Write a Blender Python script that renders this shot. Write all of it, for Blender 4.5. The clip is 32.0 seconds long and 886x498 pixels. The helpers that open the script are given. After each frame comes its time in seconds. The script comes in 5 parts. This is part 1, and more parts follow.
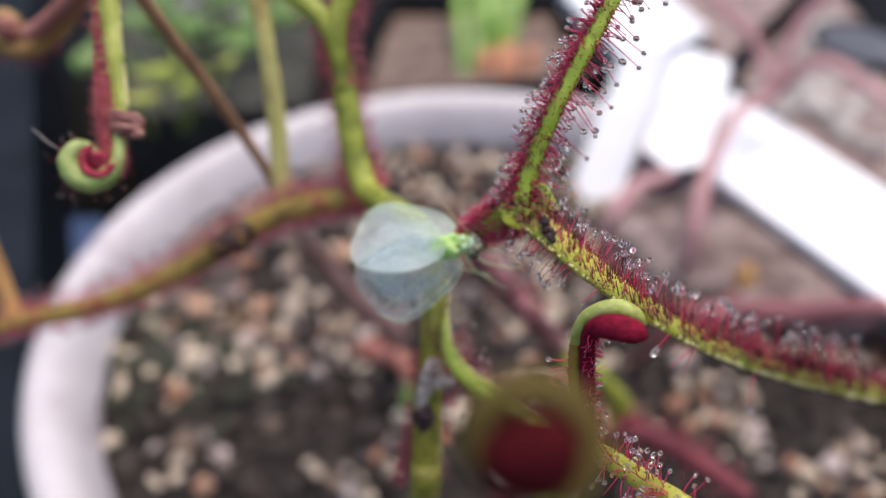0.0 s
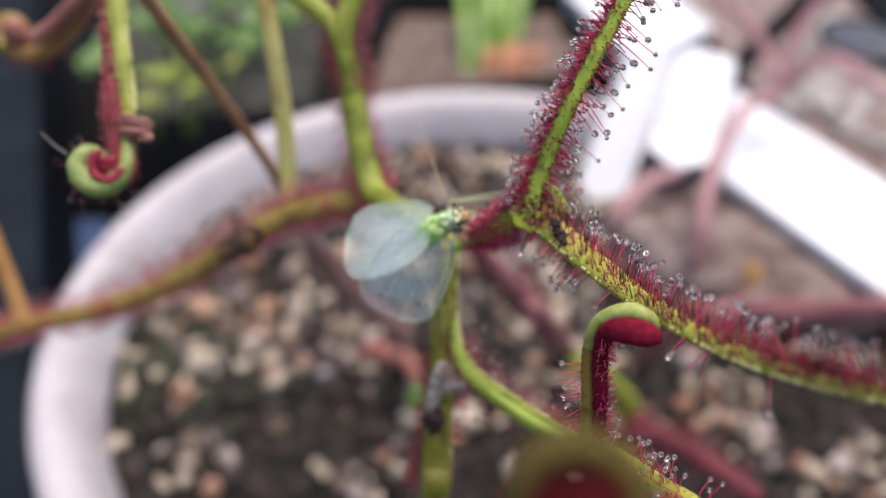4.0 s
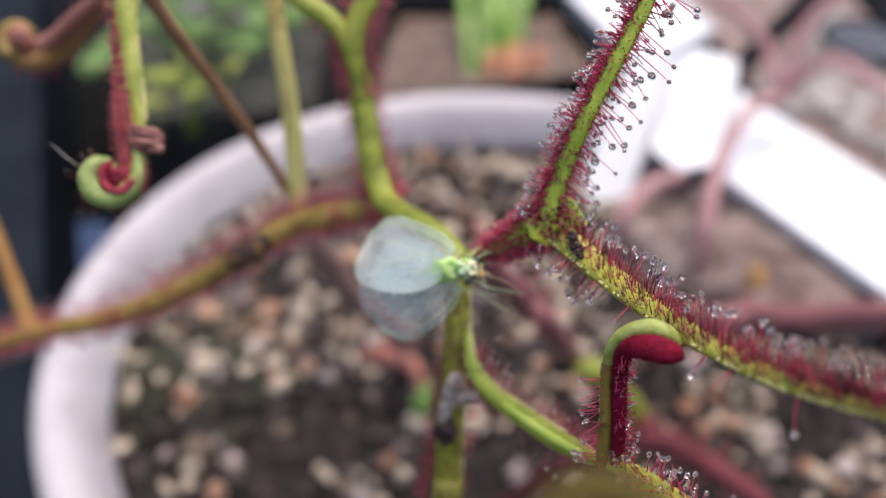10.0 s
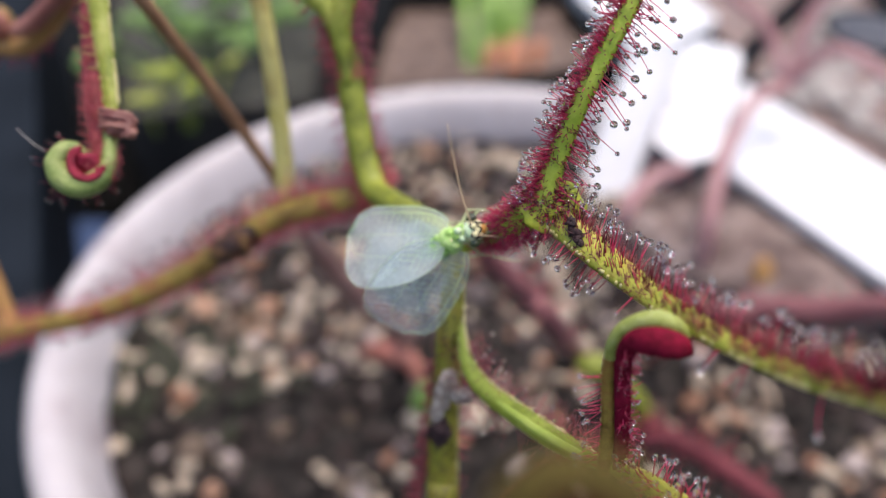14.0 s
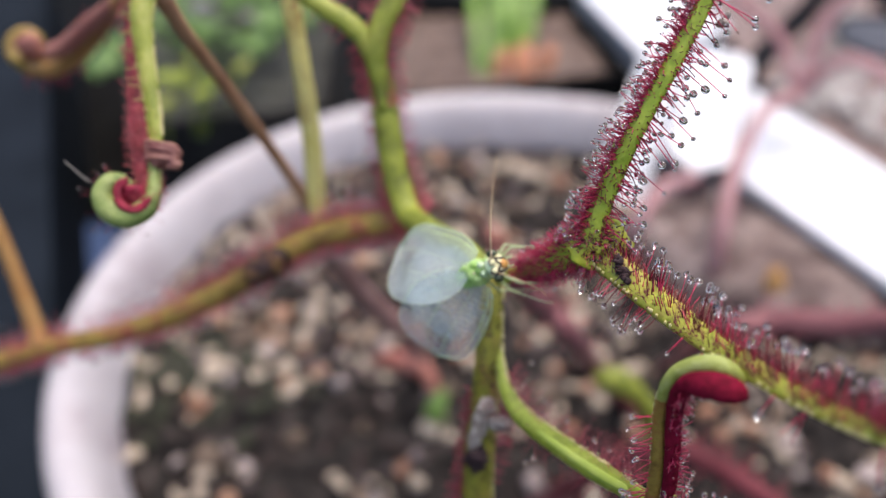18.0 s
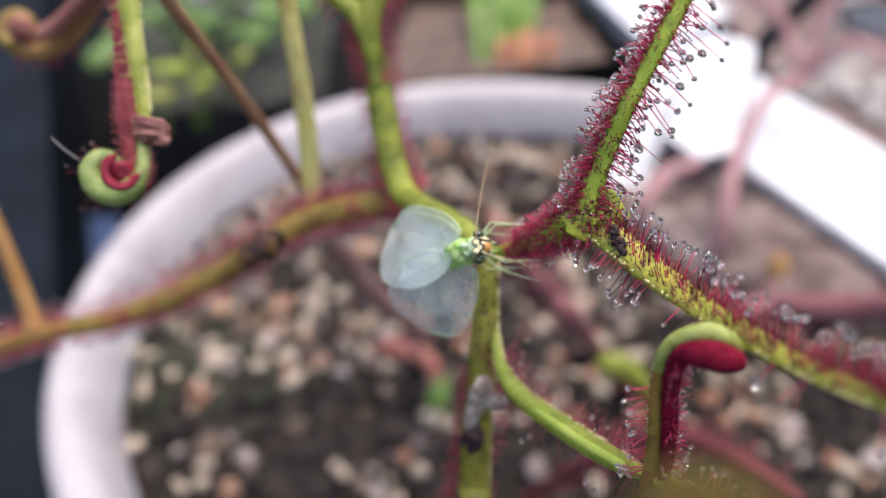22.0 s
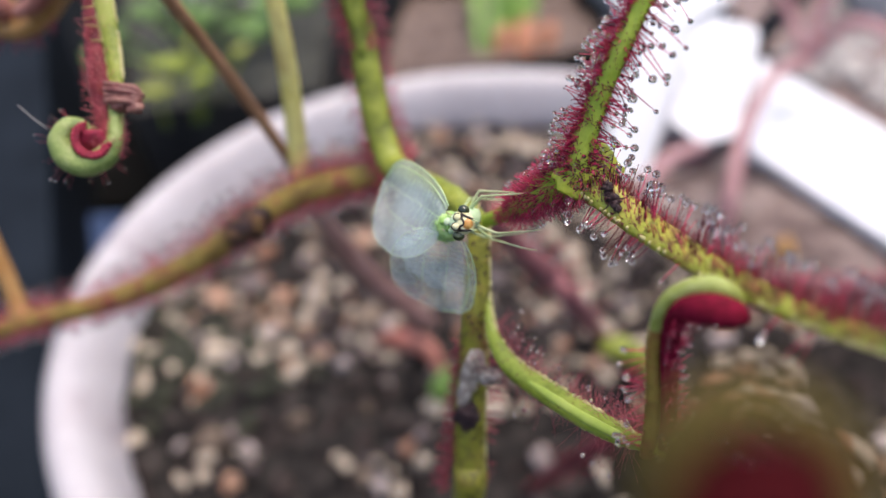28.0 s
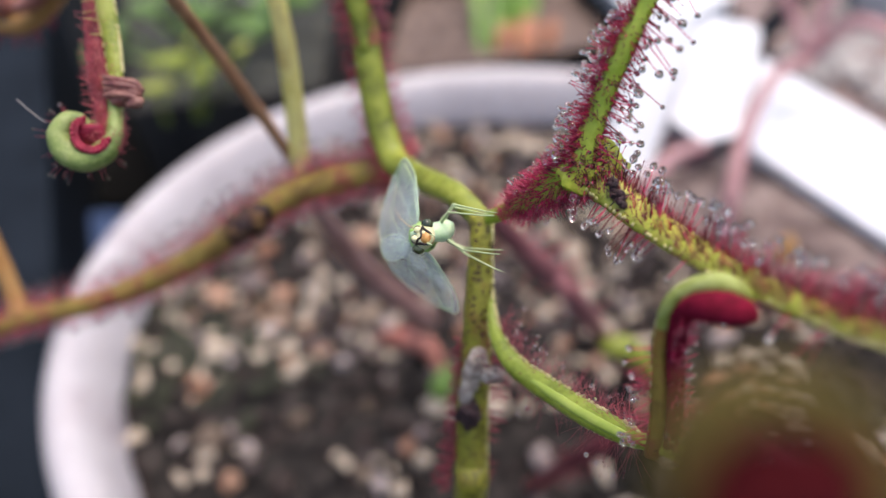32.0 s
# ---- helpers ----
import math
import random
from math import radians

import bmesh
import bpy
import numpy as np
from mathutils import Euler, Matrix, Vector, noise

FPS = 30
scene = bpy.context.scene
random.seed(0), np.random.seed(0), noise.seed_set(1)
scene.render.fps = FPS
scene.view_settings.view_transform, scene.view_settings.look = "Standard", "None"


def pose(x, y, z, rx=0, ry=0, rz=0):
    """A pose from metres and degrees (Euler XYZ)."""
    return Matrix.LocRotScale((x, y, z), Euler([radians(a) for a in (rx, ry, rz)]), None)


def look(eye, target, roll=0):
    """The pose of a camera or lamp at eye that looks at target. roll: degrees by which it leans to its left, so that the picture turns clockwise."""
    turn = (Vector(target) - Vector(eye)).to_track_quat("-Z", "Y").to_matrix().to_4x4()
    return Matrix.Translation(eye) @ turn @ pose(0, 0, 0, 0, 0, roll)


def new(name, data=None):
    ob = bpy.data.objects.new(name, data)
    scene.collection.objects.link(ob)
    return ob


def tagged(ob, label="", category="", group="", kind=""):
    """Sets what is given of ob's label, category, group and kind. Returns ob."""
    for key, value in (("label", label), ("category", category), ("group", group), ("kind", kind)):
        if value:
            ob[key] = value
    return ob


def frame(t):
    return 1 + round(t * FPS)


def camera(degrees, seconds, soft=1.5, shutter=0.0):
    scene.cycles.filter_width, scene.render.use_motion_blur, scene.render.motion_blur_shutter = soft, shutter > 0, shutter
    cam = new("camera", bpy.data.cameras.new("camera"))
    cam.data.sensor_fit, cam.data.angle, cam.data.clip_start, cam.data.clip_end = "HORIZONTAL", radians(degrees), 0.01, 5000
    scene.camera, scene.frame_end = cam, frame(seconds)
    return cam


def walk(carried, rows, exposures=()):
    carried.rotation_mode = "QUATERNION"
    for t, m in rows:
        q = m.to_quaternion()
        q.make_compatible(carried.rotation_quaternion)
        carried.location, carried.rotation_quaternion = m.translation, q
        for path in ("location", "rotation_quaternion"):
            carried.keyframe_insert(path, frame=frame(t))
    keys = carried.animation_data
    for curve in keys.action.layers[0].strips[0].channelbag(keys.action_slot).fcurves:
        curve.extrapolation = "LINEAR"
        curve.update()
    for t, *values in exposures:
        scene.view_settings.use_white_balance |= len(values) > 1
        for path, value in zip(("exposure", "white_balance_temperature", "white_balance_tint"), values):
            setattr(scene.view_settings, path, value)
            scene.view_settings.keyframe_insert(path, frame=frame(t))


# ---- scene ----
cam = camera(60.1, 32.0, soft=1.3)
cam.data.dof.use_dof = True
cam.data.dof.focus_distance = 0.0535
cam.data.dof.aperture_fstop = 17.0
METRES, EYE, TILT, LEAN, TURN = 0.065, 0.1937, -40.0, 0.0, 0.0
ROWS = [
    (0.0, -0.00077, 0.00110, -0.00033, -0.018, 0.026, -0.051),
    (0.5, -0.00755, -0.00870, 0.00233, 0.230, 0.089, 0.067),
    (1.0, -0.00847, -0.00574, 0.00569, 0.109, 0.037, 0.019),
    (1.5, -0.01142, -0.00660, 0.00933, 0.119, 0.022, -0.028),
    (2.0, -0.01114, -0.00684, 0.01042, 0.113, 0.096, -0.076),
    (2.5, -0.01344, -0.00914, 0.00709, 0.289, -0.019, 0.135),
    (3.0, -0.02021, -0.01603, 0.01323, 0.431, 0.052, 0.099),
    (3.5, -0.00741, 0.00093, -0.00164, 0.365, -0.045, 0.301),
    (5.5, -0.02846, 0.00191, 0.03342, -0.047, 0.076, 0.050),
    (6.0, -0.03822, -0.00550, 0.03944, 0.146, 0.084, 0.010),
    (6.5, -0.04431, -0.00992, 0.04240, 0.154, 0.185, 0.115),
    (7.0, -0.03475, 0.00214, 0.03588, 0.163, 0.065, 0.079),
    (7.5, -0.03768, -0.00185, 0.03791, 0.141, 0.108, 0.085),
    (8.0, -0.03227, 0.00483, 0.03314, -0.022, 0.052, 0.139),
    (8.5, -0.04617, -0.00101, 0.04069, 0.280, 0.008, 0.128),
    (9.0, -0.04515, -0.00741, 0.03748, 0.274, 0.074, 0.209),
    (9.5, -0.03602, 0.00244, 0.02736, 0.486, -0.080, 0.366),
    (10.0, -0.02729, 0.01235, 0.02065, 0.306, -0.022, 0.361),
    (10.5, -0.00748, 0.03690, -0.00215, 0.465, -0.160, 0.540),
    (11.0, 0.01122, 0.05661, -0.02349, 0.613, -0.243, 0.656),
    (11.5, 0.00463, 0.04678, -0.01181, 0.519, -0.173, 0.659),
    (12.0, -0.01003, 0.03632, 0.00569, 0.376, -0.005, 0.377),
    (12.5, -0.01338, 0.02293, 0.01257, 0.343, -0.067, 0.459),
    (13.0, -0.02036, 0.01368, 0.01685, 0.417, 0.025, 0.346),
    (13.5, -0.01456, 0.03094, 0.01481, 0.378, -0.077, 0.609),
    (14.0, -0.01210, 0.07869, 0.00985, 0.511, -0.236, 0.682),
    (14.5, -0.02529, 0.06642, 0.02178, 0.489, -0.271, 0.635),
    (16.5, -0.03335, 0.05466, 0.01821, 0.860, -0.249, 0.635),
    (17.0, -0.04844, 0.01087, 0.03698, 0.677, -0.142, 0.386),
    (17.5, -0.04459, 0.07452, 0.03532, 0.630, -0.279, 0.577),
    (18.0, -0.06189, 0.06600, 0.05086, 0.774, -0.173, 0.553),
    (18.5, -0.05848, 0.06360, 0.04835, 0.536, -0.247, 0.669),
    (19.0, -0.05352, 0.06984, 0.04171, 0.724, -0.385, 0.656),
    (19.5, -0.06357, 0.05673, 0.04896, 0.798, -0.358, 0.814),
    (20.0, -0.05951, 0.06298, 0.04802, 0.653, -0.407, 0.665),
    (20.5, -0.06003, 0.06728, 0.04463, 0.788, -0.544, 0.766),
    (21.0, -0.07895, 0.04921, 0.05670, 0.971, -0.408, 0.702),
    (21.5, -0.05428, 0.07615, 0.03595, 0.775, -0.648, 0.944),
    (22.0, -0.04946, 0.08435, 0.02847, 1.045, -0.745, 0.961),
    (22.5, -0.04287, 0.09068, 0.02096, 1.129, -0.780, 1.169),
    (23.0, -0.03620, 0.09780, 0.01860, 1.108, -0.842, 1.230),
    (23.5, -0.04625, 0.09439, 0.02504, 0.989, -0.739, 1.200),
    (24.0, -0.03383, 0.11260, 0.01881, 0.893, -0.838, 0.939),
    (24.5, -0.05832, 0.10526, 0.03393, 1.236, -0.742, 1.191),
    (25.0, -0.04649, 0.12504, 0.02622, 1.127, -0.907, 1.019),
    (25.5, -0.04662, 0.12519, 0.02415, 1.259, -1.007, 1.162),
    (27.5, -0.03073, 0.13605, -0.00963, 1.327, -0.967, 1.568),
    (28.0, -0.02913, 0.13166, -0.01038, 1.418, -1.001, 1.882),
    (28.5, -0.03517, 0.12446, -0.00118, 1.203, -0.895, 1.676),
    (29.0, -0.03967, 0.11879, 0.00974, 1.096, -0.792, 1.358),
    (29.5, -0.04804, 0.11329, 0.01472, 1.292, -0.773, 1.250),
    (30.0, -0.03323, 0.13725, -0.00608, 1.303, -0.920, 1.495),
    (30.5, -0.03890, 0.13374, 0.00108, 1.274, -0.989, 1.424),
    (31.0, -0.04133, 0.13253, 0.00095, 1.372, -1.018, 1.450),
    (31.5, -0.03264, 0.13996, -0.00864, 1.355, -1.010, 1.527),
    (32.0, -0.03243, 0.14134, -0.01297, 1.432, -1.079, 1.695),
]
walk(cam, [(t, pose(0, 0, EYE, TILT, LEAN, TURN) @ pose(METRES * x, METRES * y, METRES * z, 90 + pitch, roll, yaw)) for t, x, y, z, yaw, pitch, roll in ROWS],
     exposures=[(0.0, 0.79, 6870, 15), (2.0, 0.78, 6940, 15), (6.0, 0.77, 6940, 15), (13.0, 0.77, 6920, 15), (17.0, 0.77, 6850, 15), (19.0, 0.77, 6850, 15), (20.2, 0.87, 6850, 15), (25.0, 0.86, 6850, 15), (28.0, 0.83, 6850, 15), (32.0, 0.83, 6850, 15)])

# ---- world and light: bright, thinly clouded daylight ----
world = bpy.data.worlds.new("sky")
world.use_nodes = True
scene.world = world
wn = world.node_tree
sky = wn.nodes.new("ShaderNodeTexSky")
sky.sky_type, sky.sun_disc = "NISHITA", False
sky.sun_elevation, sky.sun_rotation = radians(78), radians(50)
sky.dust_density, sky.ozone_density = 3.0, 1.0
wn.links.new(sky.outputs[0], wn.nodes["Background"].inputs[0])
wn.nodes["Background"].inputs[1].default_value = 0.15
sun = new("sun", bpy.data.lights.new("sun", "SUN"))
sun.data.energy, sun.data.angle, sun.data.color = 1.5, radians(26), (1.0, 0.95, 0.88)
sun.matrix_world = look((0.14, 0.24, 0.9), (0.0, 0.12, 0.0))

MM = 0.001
VIEW = Vector((0.0, -0.766, 0.643))      # from the leaves to the eye
UP = Vector((0.0, 0.643, 0.766))


# ---- materials ----
def material(name, colours, scale=400.0, rough=0.6, bump=0.15, metal=0.0, fine=5.0, transmit=0.0, sub=0.0, vary=0.0, spec=0.5, dots=None):
    """A noise-mixed surface. colours: 2 or 3 base colours; scale: coarse noise per metre; vary: how far pieces differ; dots: (colour, per metre, size)."""
    m = bpy.data.materials.new(name)
    m.use_nodes = True
    n, l = m.node_tree.nodes, m.node_tree.links
    b = n["Principled BSDF"]
    co = n.new("ShaderNodeTexCoord")
    coarse, grain = n.new("ShaderNodeTexNoise"), n.new("ShaderNodeTexNoise")
    coarse.inputs["Scale"].default_value, coarse.inputs["Detail"].default_value = scale, 6
    grain.inputs["Scale"].default_value, grain.inputs["Detail"].default_value = scale * fine, 4
    for t in (coarse, grain):
        l.new(co.outputs["Object"], t.inputs["Vector"])
    ramp = n.new("ShaderNodeValToRGB")
    el = ramp.color_ramp.elements
    el[0].position, el[1].position = 0.32, 0.68
    el[0].color, el[1].color = (*colours[0], 1), (*colours[-1], 1)
    if len(colours) == 3:
        mid = el.new(0.5)
        mid.color = (*colours[1], 1)
    add = n.new("ShaderNodeMath")
    add.operation = "MULTIPLY_ADD"
    l.new(grain.outputs[0], add.inputs[0])
    add.inputs[1].default_value = 0.4
    l.new(coarse.outputs[0], add.inputs[2])
    low = n.new("ShaderNodeMath")
    low.operation = "SUBTRACT"
    l.new(add.outputs[0], low.inputs[0])
    low.inputs[1].default_value = 0.2
    last = low
    if vary:
        info = n.new("ShaderNodeObjectInfo")
        v = n.new("ShaderNodeMath")
        v.operation = "MULTIPLY_ADD"
        l.new(info.outputs["Random"], v.inputs[0])
        v.inputs[1].default_value = vary
        l.new(low.outputs[0], v.inputs[2])
        w = n.new("ShaderNodeMath")
        w.operation = "SUBTRACT"
        l.new(v.outputs[0], w.inputs[0])
        w.inputs[1].default_value = vary / 2
        last = w
    l.new(last.outputs[0], ramp.inputs[0])
    colour = ramp.outputs[0]
    if dots:
        vor = n.new("ShaderNodeTexVoronoi")
        vor.inputs["Scale"].default_value = dots[1]
        l.new(co.outputs["Object"], vor.inputs["Vector"])
        less = n.new("ShaderNodeMath")
        less.operation = "LESS_THAN"
        l.new(vor.outputs["Distance"], less.inputs[0])
        less.inputs[1].default_value = dots[2]
        mix = n.new("ShaderNodeMix")
        mix.data_type = "RGBA"
        l.new(less.outputs[0], mix.inputs["Factor"])
        l.new(colour, mix.inputs["A"])
        mix.inputs["B"].default_value = (*dots[0], 1)
        colour = mix.outputs["Result"]
    l.new(colour, b.inputs["Base Color"])
    b.inputs["Roughness"].default_value, b.inputs["Metallic"].default_value = rough, metal
    b.inputs["Specular IOR Level"].default_value = spec
    b.inputs["Transmission Weight"].default_value = transmit
    if sub:
        b.inputs["Subsurface Weight"].default_value = sub
        b.inputs["Subsurface Radius"].default_value = (0.6, 0.6, 0.3)
        b.inputs["Subsurface Scale"].default_value = 0.001
    if bump:
        bu = n.new("ShaderNodeBump")
        bu.inputs["Strength"].default_value, bu.inputs["Distance"].default_value = bump, 0.3 / scale
        l.new(last.outputs[0], bu.inputs["Height"])
        l.new(bu.outputs[0], b.inputs["Normal"])
    return m


GREEN = material("leaf_green", [(0.17, 0.21, 0.025), (0.28, 0.32, 0.045), (0.38, 0.39, 0.09)], 350, 0.45, 0.35, sub=0.15)
COILGREEN = material("coil_green", [(0.13, 0.19, 0.04), (0.22, 0.29, 0.075), (0.30, 0.35, 0.12)], 700, 0.55, 0.4, sub=0.1)
MIDRIB = material("pale_rib", [(0.32, 0.42, 0.06), (0.42, 0.50, 0.10)], 400, 0.4, 0.2)
BRIGHT = material("fresh_green", [(0.16, 0.20, 0.017), (0.26, 0.33, 0.035), (0.33, 0.38, 0.055)], 420, 0.4, 0.3, sub=0.15, dots=((0.18, 0.13, 0.025), 1500, 0.16))
SPECKED = material("specked_green", [(0.26, 0.37, 0.025), (0.42, 0.52, 0.06)], 600, 0.45, 0.4, sub=0.1, dots=((0.20, 0.06, 0.03), 2100, 0.13))
WEBGREEN = material("web_yellow_green", [(0.34, 0.40, 0.022), (0.52, 0.54, 0.05)], 700, 0.45, 0.4, sub=0.1, dots=((0.22, 0.03, 0.028), 2000, 0.22))
YELLOW = material("yellow_green", [(0.24, 0.29, 0.025), (0.44, 0.44, 0.06), (0.36, 0.30, 0.05)], 700, 0.45, 0.3, sub=0.1, dots=((0.20, 0.035, 0.03), 2300, 0.24))
STEMGREEN = material("stem_green", [(0.14, 0.125, 0.012), (0.28, 0.27, 0.03), (0.26, 0.18, 0.03)], 500, 0.5, 0.5, sub=0.1, dots=((0.075, 0.042, 0.014), 1700, 0.33))
DUSTY = material("dusty_pink", [(0.28, 0.14, 0.12), (0.42, 0.25, 0.22)], 120, 0.6, 0.2)
PALEHUSK = material("bleached_husk", [(0.08, 0.058, 0.046), (0.36, 0.29, 0.24), (0.62, 0.55, 0.47)], 700, 0.55, 0.7)
TANSOIL = material("brown_peat", [(0.06, 0.04, 0.032), (0.14, 0.096, 0.076), (0.22, 0.16, 0.13)], 110, 0.9, 1.0)
OLIVE = material("olive_stalk", [(0.17, 0.095, 0.02), (0.31, 0.215, 0.04), (0.26, 0.065, 0.036)], 300, 0.5, 0.4, dots=((0.13, 0.04, 0.02), 900, 0.14))
BEAD = material("pale_beads", [(0.50, 0.44, 0.16), (0.66, 0.60, 0.30)], 900, 0.45, 0.2)
STRAW = material("straw_stalk", [(0.48, 0.42, 0.10), (0.58, 0.53, 0.18), (0.36, 0.27, 0.08)], 180, 0.5, 0.2)
BROWN = material("brown_stalk", [(0.30, 0.14, 0.07), (0.46, 0.25, 0.13)], 250, 0.6, 0.3)
ORANGE = material("orange_stalk", [(0.34, 0.16, 0.04), (0.42, 0.24, 0.08)], 250, 0.5, 0.2)
ARCH = material("arched_green", [(0.17, 0.19, 0.035), (0.29, 0.34, 0.07), (0.40, 0.44, 0.15)], 420, 0.5, 0.3, sub=0.1)
WINE = material("wine_red_face", [(0.105, 0.0045, 0.014), (0.22, 0.008, 0.03)], 1500, 0.8, 0.25, spec=0.1)
CRIMSON = material("crimson_leaf", [(0.18, 0.006, 0.021), (0.34, 0.015, 0.046)], 1600, 0.65, 0.5, sub=0.1)
MAROON = material("maroon_leaf", [(0.09, 0.005, 0.010), (0.16, 0.012, 0.02)], 700, 0.5, 0.4)
HAIR = material("tentacle_red", [(0.28, 0.03, 0.045), (0.46, 0.075, 0.10)], 1200, 0.35, 0.0, vary=0.5, sub=0.1)
VIVID = material("tentacle_crimson", [(0.36, 0.010, 0.042), (0.60, 0.026, 0.10)], 1200, 0.35, 0.0, vary=0.5, sub=0.1)
BROWNRED = material("tentacle_brown_red", [(0.14, 0.018, 0.02), (0.26, 0.05, 0.04)], 1200, 0.4, 0.0)
HEAD = material("tentacle_head", [(0.05, 0.006, 0.012), (0.10, 0.01, 0.02)], 1500, 0.3, 0.0)
PINK = material("pink_stem", [(0.34, 0.17, 0.175), (0.46, 0.27, 0.27)], 60, 0.6, 0.2)
DULLRED = material("dull_red_stem", [(0.16, 0.050, 0.056), (0.28, 0.105, 0.108)], 90, 0.55, 0.2)
DARKRED = material("dark_red_stem", [(0.085, 0.016, 0.022), (0.17, 0.042, 0.05)], 90, 0.6, 0.3, spec=0.2)
DARKOLIVE = material("dark_olive", [(0.058, 0.045, 0.014), (0.108, 0.083, 0.025)], 300, 0.9, 0.2, spec=0.05)
DARKBIT = material("dead_insect", [(0.015, 0.008, 0.009), (0.07, 0.028, 0.03)], 1800, 0.7, 0.8)
SCAR = material("brown_scar", [(0.014, 0.007, 0.007), (0.06, 0.022, 0.016), (0.24, 0.13, 0.03)], 420, 0.7, 0.8)
REARGREEN = material("olive_green", [(0.12, 0.14, 0.013), (0.23, 0.27, 0.026), (0.31, 0.33, 0.05)], 260, 0.5, 0.35, sub=0.1, dots=((0.17, 0.10, 0.02), 900, 0.12))
REDEDGE = material("dull_red_edge", [(0.13, 0.012, 0.02), (0.30, 0.04, 0.05)], 500, 0.7, 0.6)
DEEP = material("deep_maroon", [(0.033, 0.0040, 0.0055), (0.064, 0.0070, 0.0088)], 900, 0.95, 0.5, spec=0.03)
COMPOST3 = material("damp_compost", [(0.012, 0.013, 0.010), (0.032, 0.034, 0.026), (0.075, 0.075, 0.058)], 120, 0.9, 1.0)
GREYBIT = material("pale_remains", [(0.28, 0.25, 0.23), (0.46, 0.43, 0.40)], 900, 0.5, 0.3)
SHED = material("brown_cap", [(0.13, 0.03, 0.028), (0.32, 0.15, 0.11)], 600, 0.45, 0.4)
# Pot greyer than WHITE: the dimmer light on the left is put into its colour.
POT = material("pot_plastic", [(0.41, 0.378, 0.388), (0.48, 0.452, 0.462), (0.375, 0.33, 0.34)], 25, 0.4, 0.05, fine=8)
WHITE = material("white_plastic", [(0.70, 0.71, 0.73), (0.77, 0.78, 0.79)], 20, 0.35, 0.03)
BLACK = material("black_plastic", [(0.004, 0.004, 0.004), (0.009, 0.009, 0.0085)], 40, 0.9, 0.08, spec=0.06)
# A grey-brown black, lighter than BLACK, for the seedling pot's walls.
GREYBLACK = material("grey_brown_black_plastic", [(0.022, 0.021, 0.020), (0.045, 0.042, 0.038)], 30, 0.8, 0.1, spec=0.2)
BLUEGREY = material("dark_blue_grey", [(0.035, 0.042, 0.06), (0.07, 0.075, 0.09)], 60, 0.7, 0.4)
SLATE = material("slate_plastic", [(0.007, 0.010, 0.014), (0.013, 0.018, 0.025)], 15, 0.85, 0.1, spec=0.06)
BLUE = material("blue_plastic", [(0.04, 0.075, 0.17), (0.06, 0.10, 0.22)], 20, 0.4, 0.05)
SOIL = material("dark_compost", [(0.007, 0.0062, 0.0058), (0.020, 0.0178, 0.0165), (0.054, 0.046, 0.041)], 160, 0.95, 1.0, spec=0.08)
HEAP = material("clumped_compost", [(0.065, 0.043, 0.038), (0.185, 0.132, 0.116), (0.33, 0.265, 0.24)], 90, 0.9, 1.0)
SOIL2 = material("brown_compost", [(0.10, 0.066, 0.06), (0.23, 0.165, 0.15), (0.37, 0.305, 0.285)], 120, 0.9, 1.0)
STONE = material("gravel", [(0.12, 0.085, 0.06), (0.33, 0.25, 0.18), (0.52, 0.43, 0.33)], 150, 0.8, 0.9, vary=0.75)
GREYSTONE = material("grey_gravel", [(0.085, 0.064, 0.060), (0.235, 0.185, 0.172), (0.40, 0.335, 0.312)], 170, 0.8, 0.9, vary=0.7)
RUST = material("rusty_gravel", [(0.28, 0.13, 0.075), (0.40, 0.24, 0.16)], 120, 0.75, 0.6, vary=0.4)
BARK = material("bark_chips", [(0.012, 0.0095, 0.009), (0.05, 0.038, 0.034)], 200, 0.9, 0.8, vary=0.6, spec=0.1)
MOSS = material("moss", [(0.014, 0.016, 0.009), (0.034, 0.038, 0.018)], 300, 0.9, 0.6)
MOSSGREEN = material("dull_green", [(0.06, 0.13, 0.02), (0.12, 0.22, 0.035)], 200, 0.6, 0.3)
# Bench colour taken near black, so the gaps between the pots stay dark.
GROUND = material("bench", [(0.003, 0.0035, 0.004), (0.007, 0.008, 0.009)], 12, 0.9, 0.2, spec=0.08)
BLADE = material("grass_blade", [(0.09, 0.20, 0.02), (0.18, 0.32, 0.038)], 80, 0.5, 0.1)
SHEATH = material("rusty_sheath", [(0.30, 0.10, 0.05), (0.48, 0.20, 0.10)], 90, 0.6, 0.3)
CORAL = material("coral_leaf", [(0.28, 0.085, 0.065), (0.38, 0.15, 0.11)], 120, 0.5, 0.2)
BODY = material("lacewing_green", [(0.20, 0.42, 0.07), (0.38, 0.62, 0.17), (0.58, 0.74, 0.32)], 900, 0.4, 0.7, sub=0.1, dots=((0.03, 0.07, 0.015), 1100, 0.16))
PALE = material("lacewing_pale", [(0.45, 0.66, 0.38), (0.60, 0.75, 0.48)], 900, 0.45, 0.2, sub=0.2)
FACE = material("lacewing_face", [(0.42, 0.15, 0.03), (0.58, 0.31, 0.08), (0.68, 0.50, 0.22)], 700, 0.4, 0.2)
CREAM = material("lacewing_cream", [(0.62, 0.60, 0.28), (0.75, 0.72, 0.45)], 900, 0.4, 0.2)
STRIPE = material("lacewing_stripe", [(0.012, 0.008, 0.006), (0.03, 0.018, 0.012)], 2000, 0.4, 0.1)
EYE_DARK = material("lacewing_eye", [(0.02, 0.03, 0.012), (0.09, 0.11, 0.04)], 1500, 0.08, 0.0, spec=0.8)
STRAWHAIR = material("feeler_straw", [(0.42, 0.30, 0.16), (0.55, 0.42, 0.25)], 900, 0.45, 0.1)
